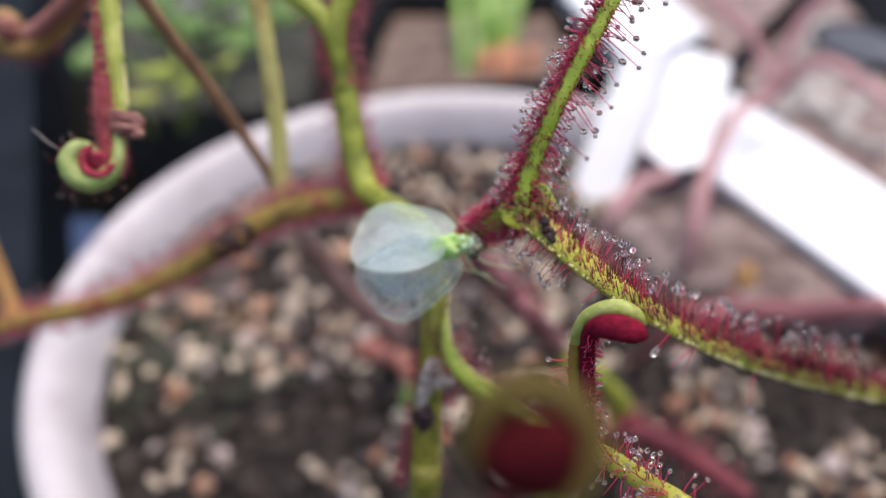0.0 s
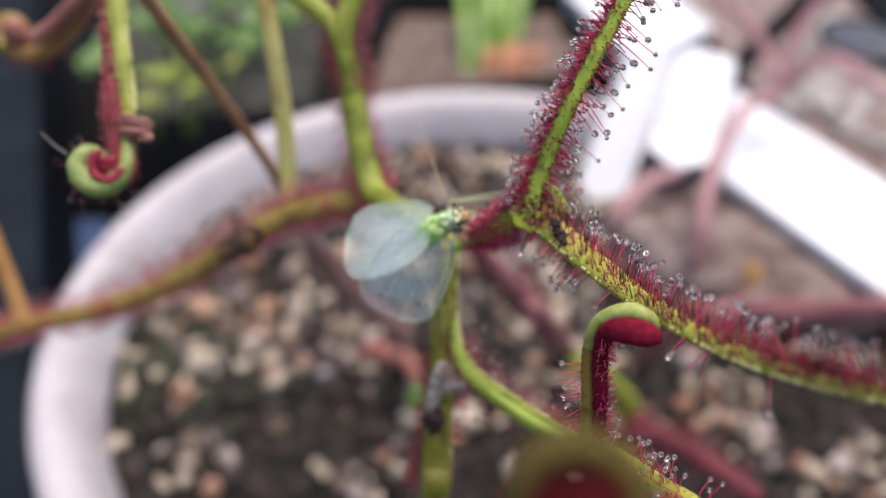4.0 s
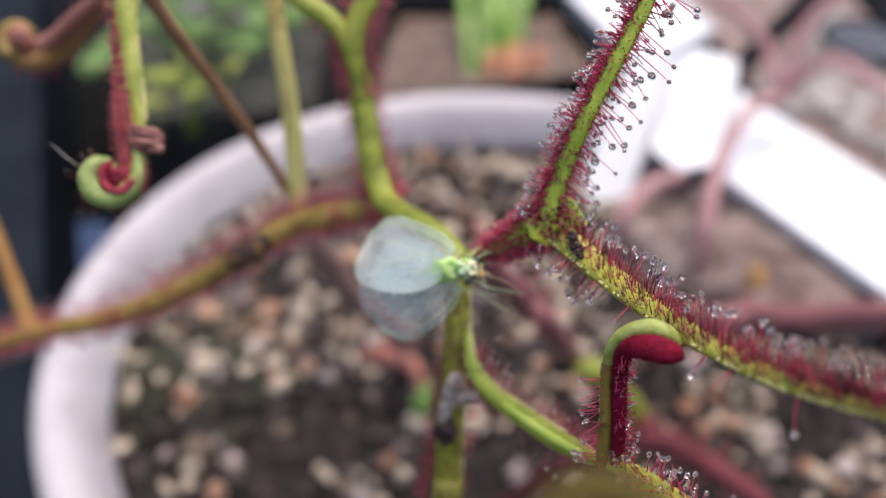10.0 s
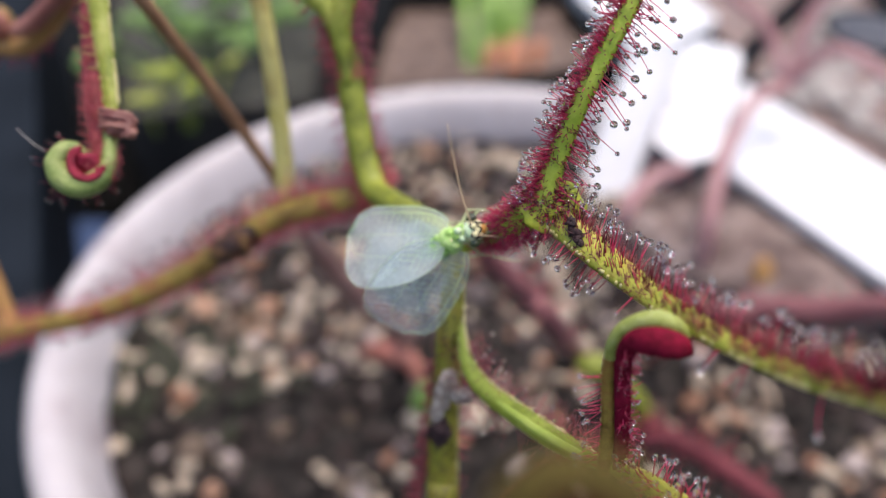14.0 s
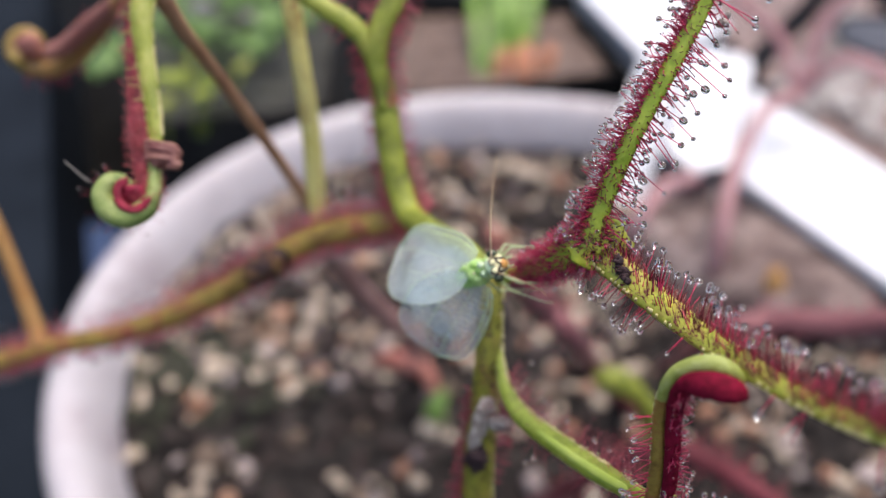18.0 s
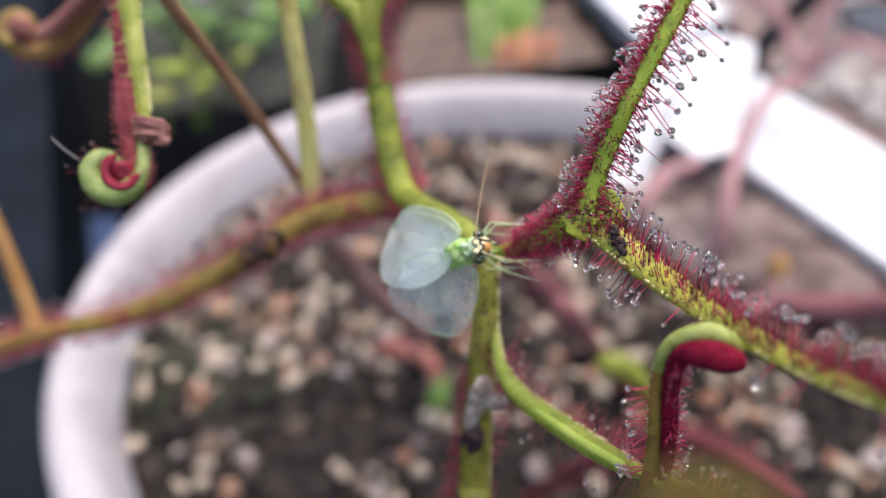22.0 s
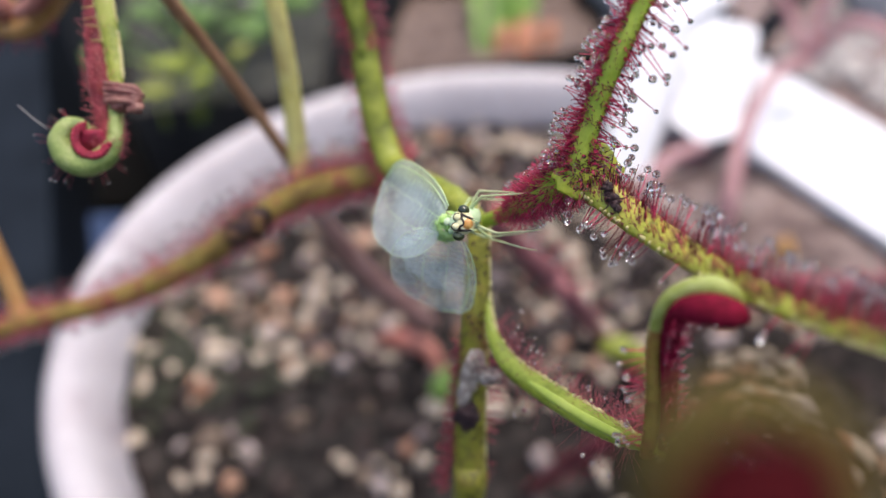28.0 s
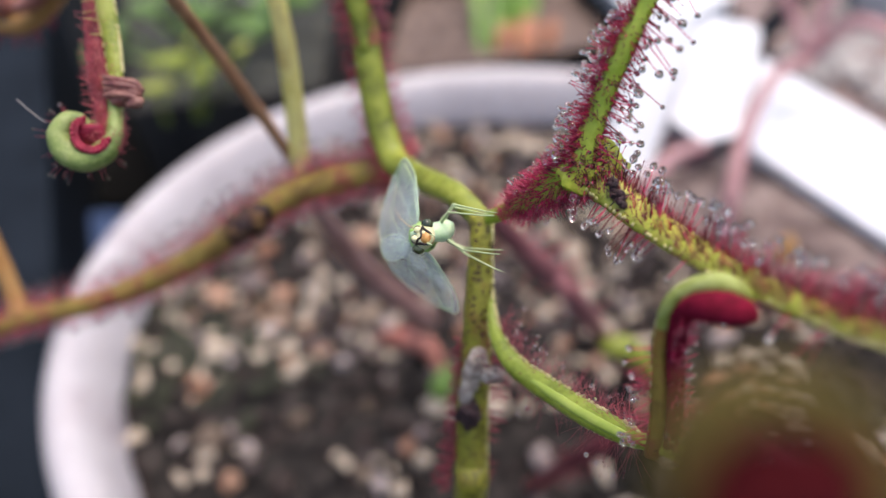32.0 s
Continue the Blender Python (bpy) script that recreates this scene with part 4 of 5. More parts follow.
for x, y, r, mat in ((1.75, 0.36, 0.34, PALE), (1.75, -0.36, 0.34, PALE), (1.35, 0.0, 0.36, BODY), (0.85, 0.55, 0.42, BODY), (0.85, -0.55, 0.42, BODY), (0.75, 0.0, 0.34, CREAM), (0.3, 0.3, 0.36, BODY), (0.3, -0.3, 0.36, BODY),
                     (-0.15, 0.0, 0.34, CREAM), (-0.35, 0.62, 0.4, BODY), (-0.35, -0.62, 0.4, BODY), (-0.7, 0.25, 0.34, BODY), (-0.7, -0.25, 0.34, BODY), (-1.15, 0.0, 0.36, PALE), (-1.3, 0.5, 0.34, BODY), (-1.3, -0.5, 0.34, BODY)):
    link("back_plate", *ball((x, y, 0.82 - 0.1 * abs(x - 0.2) - 0.25 * y * y), (r, r * 0.85, 0.3), 11, 8, None, 0.45, x * 3 + y), mat, lace)
head = segment("head", [(2.0, 0.40, 0.34, 0), (2.25, 0.86, 0.70, 0.02), (2.65, 1.0, 0.82, -0.02), (3.05, 0.84, 0.74, -0.12), (3.42, 0.56, 0.54, -0.26), (3.6, 0.28, 0.3, -0.36)], CREAM, lace, "cream and orange striped head")
link("muzzle", *ball((3.22, 0, -0.3), (0.5, 0.56, 0.52), 14, 9, None, 0.15, 5), FACE, head, "orange muzzle")
link("crown", *ball((2.6, 0, 0.25), (0.6, 0.8, 0.6), 14, 9, None, 0.15, 2), PALE, head, "pale green crown of the head")
for s in (-1, 1):
    link("eye", *ball((2.72, s * 0.96, 0.05), (0.44, 0.4, 0.44), 16, 11), EYE_DARK, head)
    link("face_stripe", *tube(spline([(3.0, s * 0.66, 0.25), (3.3, s * 0.52, 0.05), (3.5, s * 0.46, -0.25), (3.52, s * 0.4, -0.55)], [0.09, 0.12, 0.1, 0.06]), 6), STRIPE, head)
    link("crown_mark", *ball((2.95, s * 0.4, 0.72), (0.14, 0.2, 0.12), 8, 6, None, 0.4, s), STRIPE, head)
    link("palp", *tube(spline([(3.3, s * 0.2, -0.3), (3.7, s * 0.35, -0.5), (3.9, s * 0.3, -0.8)], [0.07, 0.06, 0.04]), 6), LEG, head)
for s in (-1, 1):
    link("antenna_base", *ball((3.02, s * 0.34, 0.52), (0.3, 0.27, 0.3), 12, 8, None, 0.15, s), CREAM, head, "swollen cream antenna base")
    link("antenna_ring", *tube([(Vector((3.02, s * 0.34, 0.5)) + Vector((0.1 - 0.2 * math.sin(radians(30 * k)), 0.3 * math.cos(radians(30 * k)), 0.3 * math.sin(radians(30 * k)))), 0.05) for k in range(12)], 5), STRIPE, head)
link("brow_stripe", *tube(spline([(2.98, -0.7, 0.3), (3.26, -0.35, 0.3), (3.5, 0.0, 0.12), (3.26, 0.35, 0.3), (2.98, 0.7, 0.3)], [0.06, 0.1, 0.08, 0.1, 0.06]), 6), STRIPE, head)


def wing_turn(swing, lift, twist):
    return Matrix.Rotation(radians(swing), 3, "Z") @ Matrix.Rotation(radians(lift), 3, "Y") @ Matrix.Rotation(radians(twist), 3, "X")


def wing(name, root, folded, spread, length, width):
    """A net-veined wing, a thin film with raised veins; folded and spread: its swing, lift and twist at rest and when held out."""
    m = wing_turn(*folded)
    s = 1 if folded[0] > 0 else -1
    def at(u, v):
        off = abs(u - 0.65) / (0.35 if u > 0.65 else 0.71)
        chord = width * max(0.0, 1 - off ** 2.7) ** 0.5
        y = (v - 0.35) * chord * s
        wave = 0.12 * math.sin(u * 9 + v * 5) - 0.5 * u * u + 0.2 * (2 * v - 1) ** 2
        return Vector(root) + m @ Vector((u * length, y, wave))
    nu, nv = 22, 9
    verts = [at(i / nu, k / nv) for i in range(nu + 1) for k in range(nv + 1)]
    faces = [(i * (nv + 1) + k, i * (nv + 1) + k + 1, (i + 1) * (nv + 1) + k + 1, (i + 1) * (nv + 1) + k) for i in range(nu) for k in range(nv)]
    film = link(name, verts, faces, WING if s > 0 else WING_CLEAR, lace)
    shapes = []
    for v in (0.0, 0.08, 0.35, 0.62, 1.0):
        shapes.append(tube([(at(u / 14, v), 0.045 if v < 0.1 else 0.025) for u in range(15)], 4))
    for k in range(1, 16):
        u = k / 16
        shapes.append(tube([(at(u, 0.08), 0.016), (at(u + 0.02, 0.35), 0.016)], 3))
        shapes.append(tube([(at(u - 0.02, 0.35), 0.014), (at(min(u + 0.03, 0.99), 0.62), 0.014)], 3))
        shapes.append(tube([(at(u, 0.62), 0.014), (at(min(u + 0.05, 0.99), 1.0), 0.014)], 3))
    link("vein_net", *join(shapes), PALE if length > 9 else VEIN, film)
    return film, root, (wing_turn(*spread) @ m.inverted()).to_quaternion()


WINGS = [wing("forewing", (0.6, 0.6, 0.5), (157, 0, 35), (142.7, -5.2, 40.7), 10.05, 7.4), wing("forewing", (0.6, -0.6, 0.5), (-157, 0, -35), (-142.7, -5.2, -40.7), 10.05, 7.4),
         wing("hindwing", (-0.4, 0.5, 0.4), (164, 3, 30), (149.7, -3.5, 36.5), 8.2, 5.6), wing("hindwing", (-0.4, -0.5, 0.4), (-164, 3, -30), (-149.7, -3.5, -36.5), 8.2, 5.6)]


def insect_leg(hip, knee, foot):
    """A jointed leg: thigh, bent knee, shin and a hooked foot."""
    a, b, c = Vector(hip), Vector(knee), Vector(foot)
    w = (c - b).normalized() * 0.7 + Vector((0.25, 0, -0.1))
    pts = [a, a.lerp(b, 0.45) + Vector((0, 0, 0.12)), a.lerp(b, 0.93), b, b.lerp(c, 0.07), b.lerp(c, 0.6), c, c + w]
    return link("leg", *tube(spline(pts, [0.14, 0.125, 0.09, 0.095, 0.075, 0.06, 0.05, 0.03], 4), 7), LEG, lace)


insect_leg((1.0, 0.35, -1.4), (2.6, 1.1, -2.3), (4.6, 0.0, -4.6))
foreleg = insect_leg((1.0, -0.35, -1.4), (1.9, -1.9, -2.5), (3.6, -2.7, -4.2))
insect_leg((0.4, 0.4, -1.7), (1.4, 1.6, -2.8), (3.2, 0.2, -5.0))
insect_leg((0.4, -0.4, -1.7), (0.6, -2.2, -2.5), (1.9, -3.9, -4.2))
insect_leg((-0.5, 0.4, -1.2), (-0.9, 1.5, -2.8), (0.6, 0.2, -4.8))
insect_leg((-0.5, -0.4, -1.2), (-1.0, -1.8, -2.6), (0.4, -2.6, -4.6))
link("breast", *tube(spline([(2.0, 0, -0.25), (1.7, 0, -0.75), (1.2, 0, -1.3), (0.5, 0, -1.65), (-0.4, 0, -1.4), (-1.1, 0, -0.8)], [0.5, 0.68, 0.8, 0.78, 0.72, 0.5], 4), 12, 1.0, 0.05, 0.2), PALE, lace, "pale green underside of the thorax")
feeler_two = link("antenna", *tube(spline([(0, 0, 0), (1.6, 0.2, 0.25), (3.0, 0.1, 0.2), (4.2, -0.5, -0.3), (4.9, -1.4, -1.0)], [0.07, 0.055, 0.05, 0.045, 0.035]), 5), STRAWHAIR, lace)
feeler = link("antenna", *tube(spline([(0, 0, 0), (2.6, 0.05, 0.15), (5.4, 0.0, 0.1), (8.4, -0.1, -0.2)], [0.06, 0.048, 0.04, 0.03]), 5), STRAWHAIR, lace)


# ---- round about the pot ----
def prism(points, top, bottom):
    n = len(points)
    v = [Vector((p[0], p[1], top)) for p in points] + [Vector((p[0], p[1], bottom)) for p in points]
    f = [tuple(range(n)), tuple(range(2 * n - 1, n - 1, -1))] + [(i + n, (i + 1) % n + n, (i + 1) % n, i) for i in range(n)]
    c = sum((Vector((p[0], p[1])) for p in points), Vector((0, 0))) / n
    area = sum(points[i][0] * points[(i + 1) % n][1] - points[(i + 1) % n][0] * points[i][1] for i in range(n))
    if area < 0:
        f = [tuple(reversed(q)) for q in f]
    return v, f


def inset(points, d):
    c = sum((Vector((p[0], p[1])) for p in points), Vector((0, 0))) / len(points)
    return [tuple(Vector((p[0], p[1])) + (c - Vector((p[0], p[1]))).normalized() * d) for p in points]


def square_pot(name, points, top, fill, label, mat, wall_mat):
    """A square nursery pot: four walls with a rim, filled with compost."""
    ob = thing(name, (points[0][0], points[0][1], -182), label, "pot")
    inner, foot = inset(points, 5), inset(points, 14)
    n = len(points)
    for i in range(n):
        j = (i + 1) % n
        q = [points[i], points[j], inner[j], inner[i]]
        v = [Vector((p[0], p[1], top)) for p in q] + [Vector((p[0], p[1], top - 14)) for p in q]
        link("rim", v, [(0, 1, 2, 3), (7, 6, 5, 4), (0, 4, 5, 1), (1, 5, 6, 2), (2, 6, 7, 3), (3, 7, 4, 0)], wall_mat, ob, smooth=False)
        v = [Vector((*p[:2], z)) for p, z in ((points[i], top - 14), (points[j], top - 14), (foot[j], -182), (foot[i], -182))]
        w = [p + Vector((0, 0, 0)) for p in v]
        c = Vector((sum(p[0] for p in points) / n, sum(p[1] for p in points) / n, 0))
        w = [p + (Vector((c.x, c.y, p.z)) - p).normalized() * 3 for p in v]
        link("side", v + w, [(0, 1, 2, 3), (7, 6, 5, 4), (0, 4, 5, 1), (1, 5, 6, 2), (2, 6, 7, 3), (3, 7, 4, 0)], wall_mat, ob, smooth=False)
    v, f = [], []
    q = inset(points, 5.5)
    m = 14
    for a in range(m + 1):
        for b in range(m + 1):
            s, t = a / m, b / m
            p = Vector(q[0]) * (1 - s) * (1 - t) + Vector(q[1]) * s * (1 - t) + Vector(q[2]) * s * t + Vector(q[3]) * (1 - s) * t
            v.append(Vector((p.x, p.y, fill + 1.5 * soil_height(p.x, p.y))))
    f = [(a * (m + 1) + b, (a + 1) * (m + 1) + b, (a + 1) * (m + 1) + b + 1, a * (m + 1) + b + 1) for a in range(m) for b in range(m)]
    link("compost", v, f, mat, ob)
    return ob


square_pot("nursery_pot", [(-45.32, 336.5, 8.00), (88.5, 364.0, 8.00), (70.23, 456.94, 8.00), (-34.02, 461.79, 8.00)], 8, 0, "small black square nursery pot of brown compost", TANSOIL, BLACK)
tuft = thing("grass_tuft", (27.10, 392.01, 0.00), "tuft of bright green strap leaves with rusty bases", "grass")
for (a, b, w) in (((10.87, 372.44, 0.00), (7.09, 465.89, 30.00), 3.6), ((18.43, 372.37, 0.00), (22.32, 473.65, 34.00), 4.2), ((30.23, 391.98, 0.00), (35.80, 454.24, 34.00), 4.5), ((37.00, 398.81, 0.00), (52.28, 474.87, 30.00), 4.0), ((23.62, 385.31, 0.00), (27.29, 422.48, 36.00), 3.4)):
    a, b = Vector(a), Vector(b)
    blade("strap_leaf", [a - Vector((0, 0, 3)), a.lerp(b, 0.4) + Vector((0, 0, 8)), b], [w * 0.7, w, w * 0.4], BLADE, tuft, 0.25)
for a, b, w in (((20.1, 368.7, 0.0), (26.2, 389.9, 10.0), 4.5), ((32.6, 368.5, 0.0), (37.2, 396.5, 10.0), 6.0), ((44.8, 374.5, 0.0), (50.4, 391.5, 10.0), 4.0)):
    a, b = Vector(a), Vector(b)
    blade("rusty_sheath", [a - Vector((0, 0, 4)), a.lerp(b, 0.5) + Vector((0, 0, 4)), b], [w * 0.8, w, w * 0.4], SHEATH, tuft, 0.4, "rusty withered sheath")

tray = thing("white_trough", (238.75, 869.63, -182.00), "white plastic trough standing behind the pots", "trough")
corner = [(76.07, 479.79, 6.00), (101.72, 377.94, 6.00), (151.13, 421.40, 6.00), (126.11, 531.34, 6.00)]
for i in range(4):
    p, q = Vector(corner[i]), Vector(corner[(i + 1) % 4])
    mid_t = (Vector(corner[0]) + Vector(corner[2])) / 2
    link("trough_lip", *tube([(p + (p - mid_t).normalized() * 0.6, 2.2), (q + (q - mid_t).normalized() * 0.6, 2.2)], 10), WHITE, tray)
link("trough_body", *prism([(76.07, 479.79, 6.00), (101.72, 377.94, 6.00), (151.13, 421.40, 6.00), (126.11, 531.34, 6.00)], 6, -182), WHITE, tray, smooth=False)

# Added flat slab that stands in for the overexposed band on the right.
plank = link("white_plank", *prism([(132.17, 317.82, 23.00), (185.72, 205.15, 23.00), (152.26, 159.25, 23.00), (104.30, 253.63, 23.00)], 23, 19.0), WHITE, smooth=False, at=(132.60, 246.73, 19.00))
tagged(plank, "flat white slab added for the sunlit bright band along the pot rim", "plank")

for a, b, w, lab in (((65.56, 268.54, 2.00), (90.04, 310.39, 47.88), 10.5, "white plastic plant label stuck in the compost"), ((95.04, 266.10, 20.00), (127.89, 347.58, 26.00), 13.0, "white plastic plant label lying over the pot rim")):
    a, b = Vector(a), Vector(b)
    t = (b - a).normalized()
    s = t.cross(Vector((0.1, 0.05, 1.0))).normalized()
    f = s.cross(t)
    prof = [(-1, 0.0), (-1, 0.94), (-0.7, 1.0), (0.7, 1.0), (1, 0.94), (1, 0.0), (0.0, -0.06)]
    v = [a + t * ((b - a).length * y) + s * (w * x) + f * d for d in (-0.4, 0.4) for x, y in prof]
    n = len(prof)
    label_ob = thing("plant_label", a, lab, "plant label", "plant labels")
    link("label_plate", v, [tuple(range(n - 1, -1, -1)), tuple(range(n, 2 * n))] + [(i, (i + 1) % n, (i + 1) % n + n, i + n) for i in range(n)], WHITE, label_ob, smooth=False)
    foot = [a + s * (w * x) + t * y + f * d for d in (-0.3, 0.3) for x, y in ((-0.96, 0.5), (0.96, 0.5), (0.0, -9.0))]
    link("pointed_foot", foot, [(2, 1, 0), (3, 4, 5), (0, 1, 4, 3), (1, 2, 5, 4), (2, 0, 3, 5)], WHITE, label_ob, smooth=False)

bin_a = thing("slate_tray", (-387.20, 564.52, -182.00), "slate-grey plastic tray beside the pot", "tray")
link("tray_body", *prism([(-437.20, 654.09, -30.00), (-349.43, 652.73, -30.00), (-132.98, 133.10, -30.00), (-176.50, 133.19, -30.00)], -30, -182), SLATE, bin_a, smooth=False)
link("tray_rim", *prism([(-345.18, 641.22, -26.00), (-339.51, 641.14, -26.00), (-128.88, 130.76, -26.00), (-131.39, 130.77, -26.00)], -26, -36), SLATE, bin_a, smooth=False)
bin_b = thing("blue_box", (-288.89, 448.25, -182.00), "small dark blue box between pot and tray", "box")
link("box_body", *prism([(-259.44, 392.74, -110.00), (-220.00, 393.68, -110.00), (-194.89, 308.53, -110.00), (-228.57, 308.68, -110.00)], -110, -182), BLUE, bin_b, smooth=False)
# Near-black tray: the deep shade of the gap is in its colour.
bin_c = thing("black_tray", (-344.18, 610.93, -182.00), "black seed tray, its shade put into the near-black colour", "tray")
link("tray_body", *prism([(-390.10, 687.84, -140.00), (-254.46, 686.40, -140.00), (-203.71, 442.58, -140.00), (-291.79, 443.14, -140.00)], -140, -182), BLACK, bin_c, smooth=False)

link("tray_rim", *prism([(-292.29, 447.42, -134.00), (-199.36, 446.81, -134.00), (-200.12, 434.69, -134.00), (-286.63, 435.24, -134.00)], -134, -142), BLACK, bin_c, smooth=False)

shrub_pot = square_pot("nursery_pot", [(-176.87, 363.79, -20.00), (-75.84, 381.26, -20.00), (-86.99, 607.43, -20.00), (-266.49, 610.14, -20.00)], -20, -26, "grey-brown dark nursery pot of damp compost with green seedlings", COMPOST3, GREYBLACK)
leaf_rng = random.Random(5)
seedlings = thing("seedling_clump", (-158.21, 426.85, -24.00), "clump of narrow green seedling leaves in a dark pot", "seedling")
for p, w, m in (((-152.09, 376.64, 2.00), 11, BRIGHT), ((-134.24, 364.47, 0.00), 12, BRIGHT), ((-146.77, 394.05, 5.00), 9, GREEN), ((-129.99, 420.25, 8.00), 11, MOSS), ((-116.95, 385.52, 4.00), 9, GREEN), ((-164.51, 425.10, 6.00), 10, MOSS), ((-123.14, 351.82, -4.00), 11, MOSS), ((-121.45, 454.34, 0.00), 8, GREYBIT), ((-162.16, 471.83, 2.00), 9, GREYBIT), ((-157.82, 359.81, -4.00), 9, GREEN), ((-128.20, 364.83, 8.00), 8, BRIGHT)):
    p = Vector(p)
    root = Vector((p.x * 0.6 + Vector((-158.21, 426.85, -24.00)).x * 0.4, p.y, -27))
    a = leaf_rng.uniform(0, 6.28)
    d = Vector((math.cos(a), math.sin(a), 0.3)) * w * 1.35
    blade("seedling_leaf", [root, root.lerp(p, 0.7), p - d * 0.6, p, p + d * 0.5, p + d], [1.0, 1.0, w * 0.26, w * 0.38, w * 0.28, 0.8], m, seedlings, 0.25)

SAGE = material("sage_leaf", [(0.07, 0.15, 0.03), (0.17, 0.29, 0.07)], 80, 0.6, 0.2)
hub = Vector((-156.79, 449.64, -24.00))
for k in range(34):
    p = hub + Vector((leaf_rng.uniform(-48, 62), leaf_rng.uniform(-45, 70), leaf_rng.uniform(16, 32)))
    w, a = leaf_rng.uniform(8, 14), leaf_rng.uniform(0, 6.28)
    d = Vector((math.cos(a), math.sin(a), 0.2)) * w
    root = Vector((hub.x + (p.x - hub.x) * 0.5, hub.y + (p.y - hub.y) * 0.5, -27))
    blade("seedling_leaf", [root, root.lerp(p, 0.7), p - d * 0.6, p, p + d * 0.5, p + d], [1.0, 1.0, w * 0.35, w * 0.55, w * 0.4, 1.0], SAGE, seedlings, 0.25)

gravel_pot = square_pot("gravel_pot", [(154.51, 389.00, -6.00), (178.10, 249.07, -6.00), (241.81, 298.82, -6.00), (285.74, 551.23, -6.00)], -6, -12, "pot of pale gravelly compost", SOIL2, SLATE)
square_pot("nursery_pot", [(132.60, 531.74, -10.00), (164.85, 410.55, -10.00), (287.75, 573.74, -10.00), (223.22, 611.73, -10.00)], -10, -16, "dark nursery pot of pale brown compost at the back", SOIL2, SLATE)
# Dish added to fill the dark blue-grey patch on the gravel.
saucer = thing("plant_saucer", (248.79, 430.13, -11.00), "dark blue-grey plastic saucer lying on the gravel", "saucer")
sc = Vector((250.47, 430.12, -11.00))
link("saucer_dish", *ball(sc + Vector((0, 0, 3)), (26, 30, 4), 24, 8), BLUEGREY, saucer)
link("saucer_rim", *tube([(sc + Vector((26 * math.cos(a), 30 * math.sin(a), 5)), 1.5) for a in [radians(12 * k) for k in range(31)]], 8), SLATE, saucer)
pebbles = []
peb_rng = random.Random(21)
for k in range(110):
    q, w = peb_rng.random(), peb_rng.random()
    p = Vector((162.45, 370.68, -10.00)).lerp(Vector((225.33, 304.88, -10.00)), q).lerp(Vector((255.27, 490.81, -10.00)), w * 0.9)
    r = peb_rng.uniform(2.5, 6)
    pebbles.append(ball(p, (r * 1.2, r, r * 0.7), 7, 5, None, 0.7, k))
tagged(link("pebble_gravel", *join(pebbles), GREYBIT, gravel_pot), kind="stuff")


def red_leaf(at, parts, label, mat=PINK, hairy=60, category="sundew leaf"):
    """A blurred red sundew leaf farther back; parts: name, points, radii."""
    ob = thing("red_sundew_leaf", at, label, category, "red sundew leaves")
    for name, pts, rad in parts:
        b, line = blade(name, pts, rad, mat, ob, 0.8)
        if hairy:
            fuzz("tentacle_fringe", fringe(line, 0.8, hairy, [0, 180, 20, 160], (2.0, 4.5), 15, 0.4), b, HAIR, 0.12)
    return ob


fk = (130.5, 271.3, 45.4)
red_leaf((91.28, 210.98, -2.00), [("stalk", [(91.20, 211.55, -4.00), (89.66, 213.42, 23.33), (98.90, 237.07, 36.35), (113.69, 258.34, 46.53), fk], [2.6, 2.8, 2.8, 2.5, 2.6]),
    ("blade_arm", [fk, (123.49, 288.58, 62.34), (111.24, 299.73, 70.58), (98.72, 314.76, 83.43)], [2.4, 2.3, 2.2, 1.6]),
    ("blade_arm", [fk, (138.43, 284.54, 67.64), (150.50, 289.44, 83.59), (163.48, 299.11, 95.11)], [2.6, 2.8, 2.4, 1.6]),
    ("blade_arm", [fk, (141.76, 270.05, 60.48), (151.76, 254.09, 61.69), (164.10, 230.92, 54.30)], [2.4, 2.8, 2.4, 1.6])], "tall pink-red forked sundew leaf rooted by the pot rim", hairy=40)
red_leaf((61.14, 227.26, -2.00), [("stalk", [(62.34, 226.17, -4.00), (57.48, 205.87, 34.56), (69.61, 223.83, 35.74), (83.71, 231.75, 35.06)], [2.2, 2.6, 2.8, 2.0])], "short pink sundew leaf bent over the compost")
red_leaf((66.36, 177.34, -2.00), [("stalk", [(66.54, 176.56, -4.00), (60.28, 137.16, 53.80), (72.08, 134.40, 60.62), (84.01, 127.33, 67.36), (97.95, 121.39, 75.45)], [2.5, 3.0, 3.2, 3.0, 2.2])], "dull red sundew leaf sprawling over the gravel", DULLRED)
red_leaf((49.66, 158.08, -2.00), [("stalk", [(50.03, 164.34, -4.00), (41.81, 104.65, 55.51), (48.71, 93.00, 61.84), (57.04, 79.93, 66.48)], [2.0, 2.4, 2.4, 1.8])], "dark red sundew leaf trailing low", DARKRED)
red_leaf((47.10, 165.07, -2.00), [("stalk", [(49.10, 164.34, -4.00), (20.16, 104.15, 85.24), (12.13, 99.78, 100.26), (7.10, 97.58, 107.75), (2.51, 95.73, 115.66)], [1.5, 1.8, 1.9, 1.7, 1.1])], "dull red-brown sundew leaf arching behind the fork", DULLRED, 50)
red_leaf((14.76, 125.40, -2.00), [("stalk", [(14.70, 122.98, -4.00), (19.65, 94.54, 53.57), (28.92, 90.63, 69.13), (38.10, 87.42, 75.41)], [1.6, 2.0, 2.0, 1.2])], "dark red sundew leaf low over the compost", DARKRED)
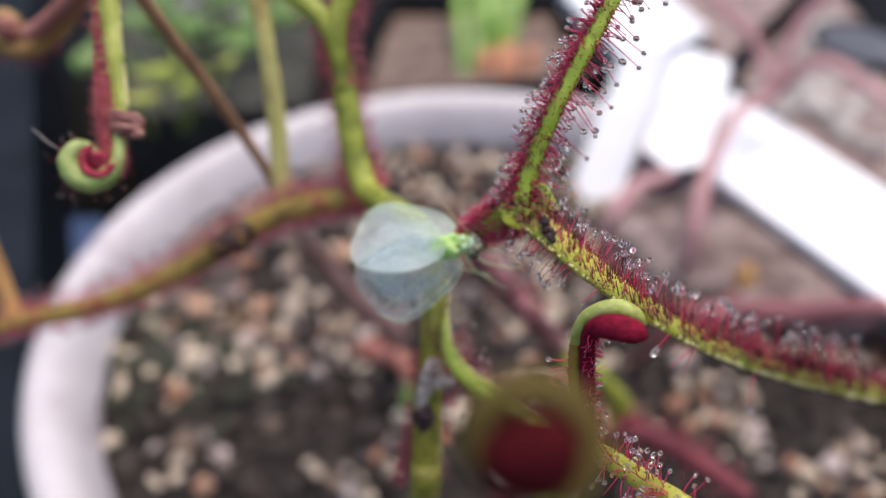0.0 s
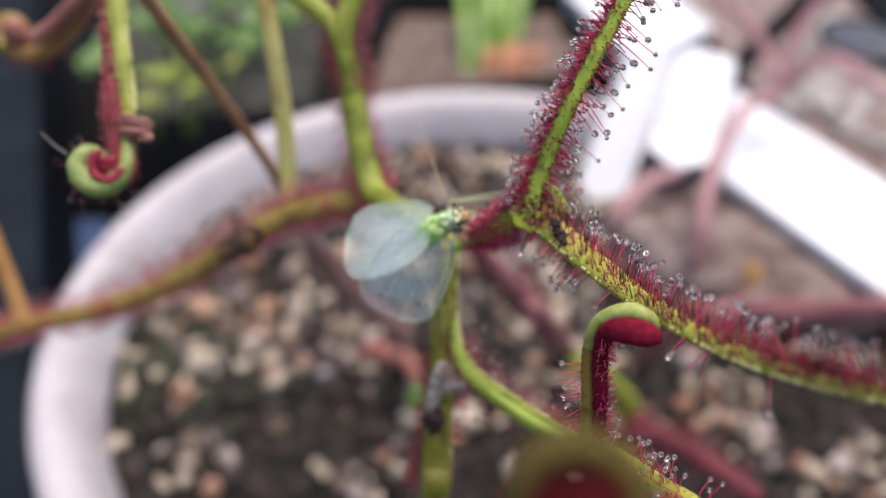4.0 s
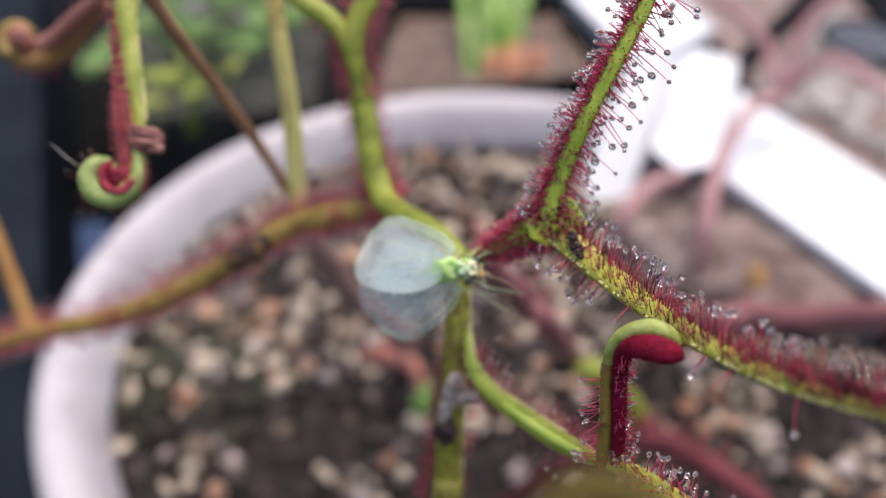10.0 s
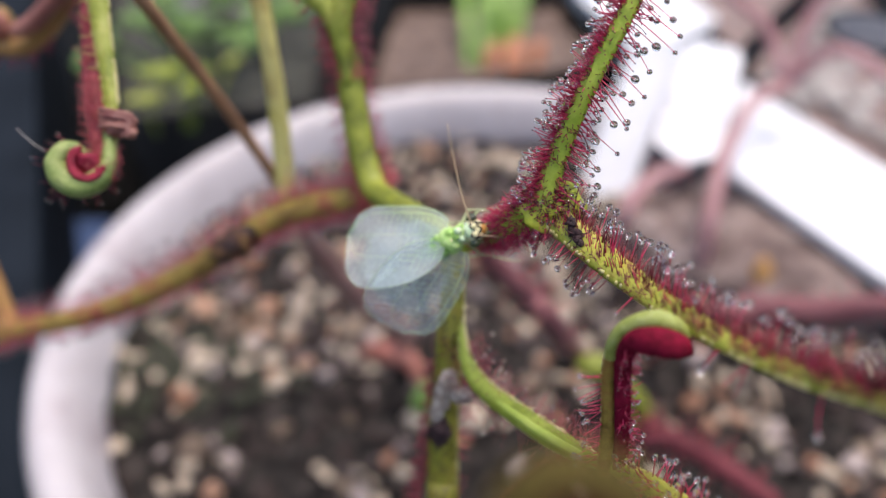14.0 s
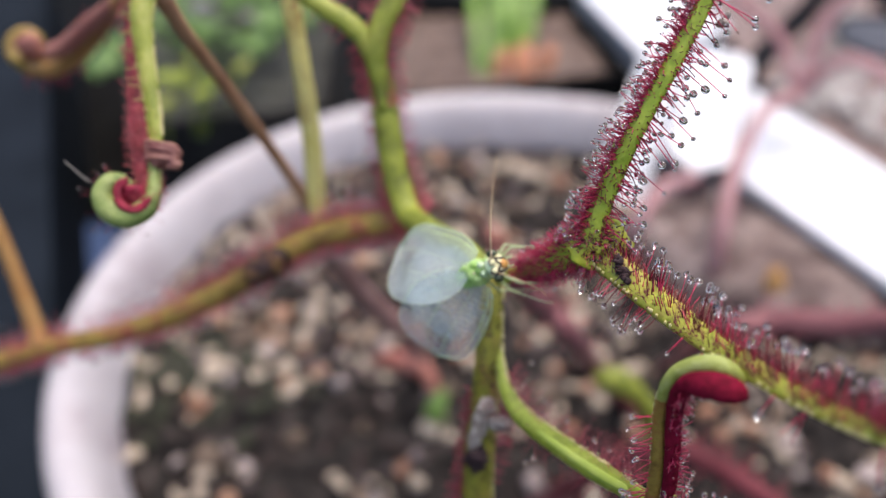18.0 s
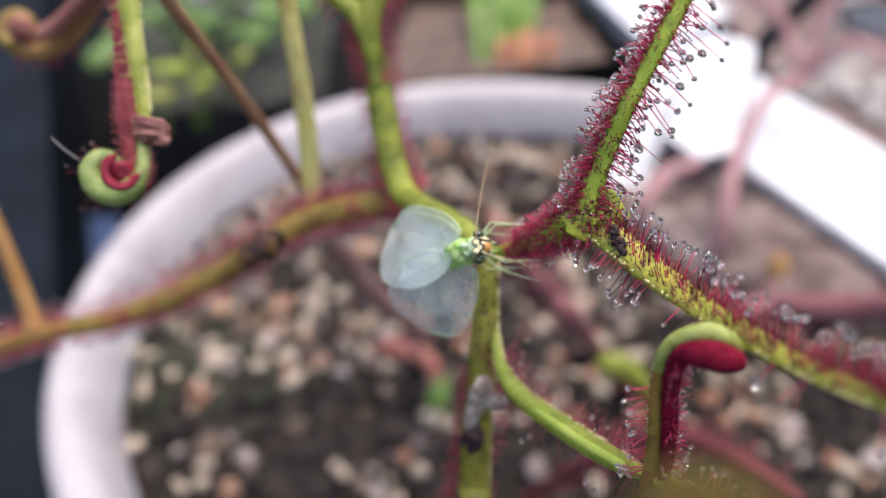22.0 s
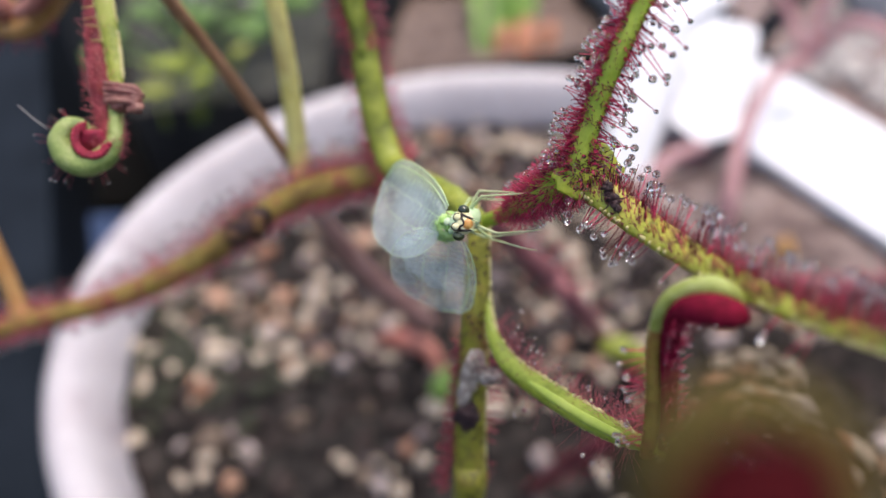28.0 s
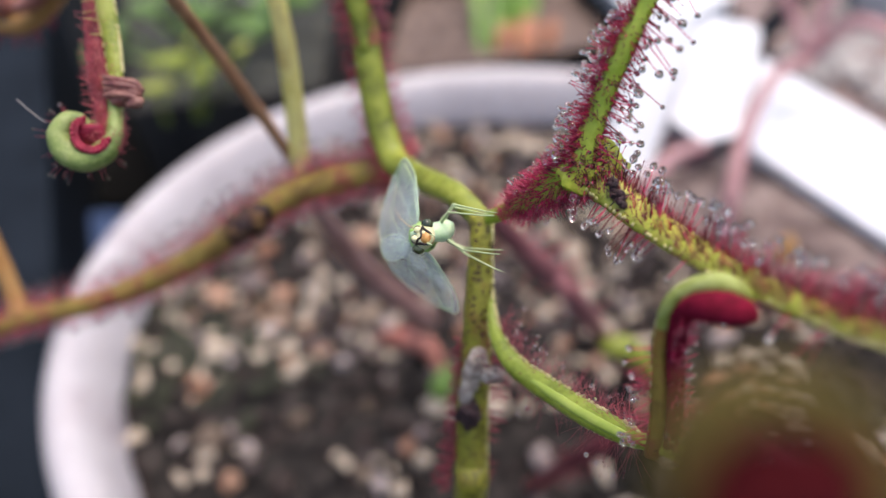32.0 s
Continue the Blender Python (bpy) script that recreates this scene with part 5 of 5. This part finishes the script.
red_leaf((-20.59, 177.68, -2.00), [("stalk", [(-10.70, 166.11, -3.00), (-13.49, 170.36, 2.00), (-22.01, 173.59, 4.00), (-30.17, 177.98, 0.00)], [2.0, 3.0, 3.4, 1.6])], "coral-red young leaf lying on the gravel", CORAL, 0)
red_leaf((10.87, 245.13, -2.00), [("stalk", [(14.92, 232.06, -3.00), (12.47, 233.50, 6.00), (9.18, 237.38, 10.00)], [2.5, 3.2, 1.5])], "small orange-red shoot among the gravel", CORAL, 0)
red_leaf((110.76, 198.93, -2.00), [("stalk", [(112.37, 199.92, -3.00), (106.54, 198.92, 12.00), (106.27, 201.14, 18.00)], [3.0, 4.0, 2.0])], "small orange shoot in the gravel", ORANGE, 0)
shoot = thing("green_shoot", (50.60, 142.87, -2.00), "young yellow-green sundew leaf curling upward", "sundew leaf")
blade("stalk", [(51.41, 136.16, -4.00), (42.77, 113.88, 36.16), (40.94, 110.71, 52.61), (36.23, 110.28, 62.21), (30.60, 110.72, 67.79), (26.32, 111.20, 68.36)], [1.6, 2.1, 2.8, 1.9, 2.7, 2.2], REARGREEN, shoot, 0.8)
shoot = thing("green_shoot", (-10.47, 156.01, -2.00), "small dark green shoot in the gravel", "seedling")
blade("stalk", [(-8.61, 150.89, -4.00), (-9.83, 150.84, 6.00), (-7.56, 155.32, 10.00)], [2.0, 3.4, 1.6], MOSSGREEN, shoot, 0.5)
heap = link("compost_heap", *ball((142.0, 233.0, -4.00), (68, 56, 23.5), 40, 20, None, 0.35, 4), HEAP, soil, "heap of brown compost against the pot wall")
moss_shapes = []
for i in range(160):
    a, b = Vector((-91.77, 175.41, -2.00)), leaf_rng.gauss(0, 1)
    x, y = a.x + leaf_rng.gauss(0, 16), a.y + leaf_rng.gauss(0, 14)
    if math.hypot(x - PC[0], y - PC[1]) < 121:
        moss_shapes.append(ball((x, y, -1.5 + soil_height(x, y)), (3, 3, 1.6), 6, 4, None, 0.6, i))
tagged(link("moss", *join(moss_shapes), MOSS, soil), kind="stuff")


# ---- what moves: the lacewing shifts its grip, turns its face up and sweeps a feeler ----
R_AX, U_AX = Vector((1, 0, 0)), UP


def body_turn(phi, psi, roll):
    p, q, a = radians(phi), radians(psi), radians(roll)
    f = (R_AX * math.cos(q) + U_AX * math.sin(q)) * math.cos(p) + VIEW * math.sin(p)
    side = U_AX * math.cos(q) - R_AX * math.sin(q)
    side = side * math.cos(a) + f.cross(side) * math.sin(a)
    return Matrix((f, side, f.cross(side))).transposed()


# seconds, across, up, pitch to the eye, heading, roll, wing opening
STANCE = [
    (0.0, 0.57, 148.54, 30, 14, -7, 0.03), (1.0, 0.17, 149.05, 27, 19, -6, 0.02), (2.0, -0.07, 149.53, 30, 29, -13, 0.31), (3.0, -1.49, 149.96, 36, 35, -11, 0.28),
    (6.0, -1.82, 150.61, 33, 40, -7, 0.22), (7.0, -2.09, 149.80, 44, 36, -10, 0.38), (8.0, -0.80, 148.20, 41, 14, 1, 0.40), (9.0, -1.34, 148.64, 39, 19, -6, 0.32),
    (10.0, -1.59, 147.83, 39, 10, -4, 0.11), (11.0, -1.23, 148.01, 47, 15, -10, 0.25), (12.0, -1.44, 149.83, 38, 34, -13, 0.42), (13.0, -0.98, 149.46, 31, 27, -4, 0.18),
    (14.0, -0.90, 149.30, 34, 29, -1, 0.29), (17.0, -2.30, 150.03, 45, 37, -16, 0.56), (18.0, -2.17, 149.41, 52, 28, -12, 0.52), (19.0, -2.33, 149.07, 56, 28, -15, 0.48),
    (20.0, -2.69, 148.81, 58, 27, -7, 0.45), (21.0, -3.03, 148.42, 64, 19, -3, 0.35), (22.0, -2.87, 149.00, 56, 29, -11, 0.34), (23.0, -3.53, 148.45, 51, 20, 1, 0.49),
    (24.0, -3.55, 147.90, 74, 17, -1, 0.58), (25.0, -3.87, 147.71, 75, 14, 4, 0.61), (28.0, -2.75, 148.35, 70, 23, -1, 1.05), (29.0, -4.42, 147.93, 85, 14, 3, 1.27),
    (30.0, -4.11, 148.02, 83, 13, 8, 1.06), (31.0, -4.94, 147.70, 90, 16, 4, 1.16), (32.0, -4.97, 147.39, 89, 15, 2, 0.96),
]
FEELER = [(0.0, 132), (2.0, 135), (3.0, 118), (4.5, 108), (5.5, 98), (6.0, 115), (7.0, 128), (9.0, 150), (10.0, 150), (11.0, 142), (12.0, 150), (13.0, 100), (14.0, 104), (15.5, 115), (17.0, 132), (18.0, 88), (19.0, 78), (20.0, 92), (21.0, 96), (22.0, 80), (23.0, 102), (24.0, 125), (28.0, 138), (30.0, 140), (32.0, 144)]
FEELER_TWO = [(0.0, -15), (8.0, -12), (9.0, -5), (13.0, -10), (17.0, -12), (20.0, -20), (22.0, -14), (24.0, 4), (28.0, 4), (32.0, 2)]


HEAD_YAW = [(0.0, -25), (6.0, -32), (9.0, -45), (11.0, -30), (14.0, -20), (17.0, -16), (18.0, -12), (19.0, -14), (21.0, -28), (23.0, -30), (25.0, -40), (28.0, -36), (32.0, -36)]
NECK = Vector((2.0, 0.0, 0.0))


def poise(t):
    """The body's turn at t, and the head's turn on the neck."""
    phi, psi, roll = [float(np.interp(t, [r[0] for r in STANCE], [r[k] for r in STANCE])) for k in (3, 4, 5)]
    yaw = float(np.interp(t, [r[0] for r in HEAD_YAW], [r[1] for r in HEAD_YAW]))
    return body_turn(phi, psi, roll), body_turn(phi, psi, roll).transposed() @ body_turn(phi, psi + yaw, 0)


def turn_feeler(ob, angles, root):
    """Points a feeler the given ways, whatever the body does."""
    rows = []
    for t, angle in angles:
        body, nod = poise(t)
        a = radians(angle)
        want = (R_AX * math.cos(a) + U_AX * math.sin(a) - VIEW * (0.05 if t < 23.5 else 2.6)).normalized()
        x = body.transposed() @ want
        y = Vector((0, 0, 1)).cross(x)
        y = (y if y.length > 0.1 else Vector((0, 1, 0))).normalized()
        rows.append((t, Matrix.Translation((NECK + nod @ (Vector(root) - NECK)) * MM) @ Matrix((x, y, x.cross(y))).transposed().to_4x4()))
    walk(ob, rows)


def motions():
    walk(lace, [(t, Matrix.Translation((R_AX * x + U_AX * y + VIEW * 57.0) * MM) @ body_turn(phi, psi, roll).to_4x4()) for t, x, y, phi, psi, roll, spread in STANCE])
    walk(head, [(row[0], Matrix.Translation(NECK * MM) @ poise(row[0])[1].to_4x4() @ Matrix.Translation(-NECK * MM)) for row in STANCE])
    turn_feeler(feeler, FEELER, (2.95, 0.3, 0.55))
    turn_feeler(feeler_two, FEELER_TWO, (2.95, -0.3, 0.55))
    hip = Vector((1.0, -0.35, -1.4)) * MM
    walk(foreleg, [(t, Matrix.Translation(hip) @ Matrix.Rotation(radians(a), 4, "X") @ Matrix.Translation(-hip)) for t, a in ((0.0, 0), (28.2, 0), (28.7, -80), (29.4, -80), (30.0, 0), (32.0, 0))])
    # the free coiled tip drifts a little
    sway = ((0.0, -0.37, -0.14, -0.17), (1.0, -0.61, -0.07, -0.08), (2.0, -0.70, 0.00, 0.00), (3.0, -0.04, -0.56, -0.67), (3.5, 0.34, -1.00, -1.19), (5.5, -0.52, -0.95, -1.14), (7.0, 0.31, -0.95, -1.14), (9.5, -0.62, -1.36, -1.62), (10.0, -0.43, -1.03, -1.23), (10.5, -0.17, -0.18, -0.22), (11.0, -0.50, -0.27, -0.32), (11.5, -0.61, -0.10, -0.12), (12.0, -0.68, -0.11, -0.13), (12.5, -0.84, -0.16, -0.19), (13.5, -0.66, -0.70, -0.84), (14.5, -1.21, -0.17, -0.20), (16.5, -0.75, -0.60, -0.71), (17.0, -0.65, -0.72, -0.85), (18.5, -1.60, 0.28, 0.33), (21.0, -1.83, 0.23, 0.27), (23.0, 0.45, -0.17, -0.21), (24.0, 0.47, -0.03, -0.03), (25.5, -0.58, 0.25, 0.30), (27.5, 0.06, -0.11, -0.13), (28.0, 0.27, -0.03, -0.03), (28.5, 0.39, 0.31, 0.37), (29.0, 0.49, -0.17, -0.20), (29.5, -0.08, -0.55, -0.66), (30.0, -0.12, 0.01, 0.01), (30.5, -0.29, 0.24, 0.29), (31.0, -0.87, -0.12, -0.14), (31.5, -0.25, 0.25, 0.30), (32.0, 0.23, 0.06, 0.07))
    walk(near, [(t, Matrix.Translation(Vector(d) * MM)) for t, *d in sway])
    shut = Matrix.Identity(3).to_quaternion()
    for film, root, opened in WINGS:
        hinge = Vector(root) * MM
        walk(film, [(t, Matrix.Translation(hinge) @ shut.slerp(opened, a).to_matrix().to_4x4() @ Matrix.Translation(-hinge)) for t, a in [(row[0], row[6] / 1.3) for row in STANCE]])


motions()
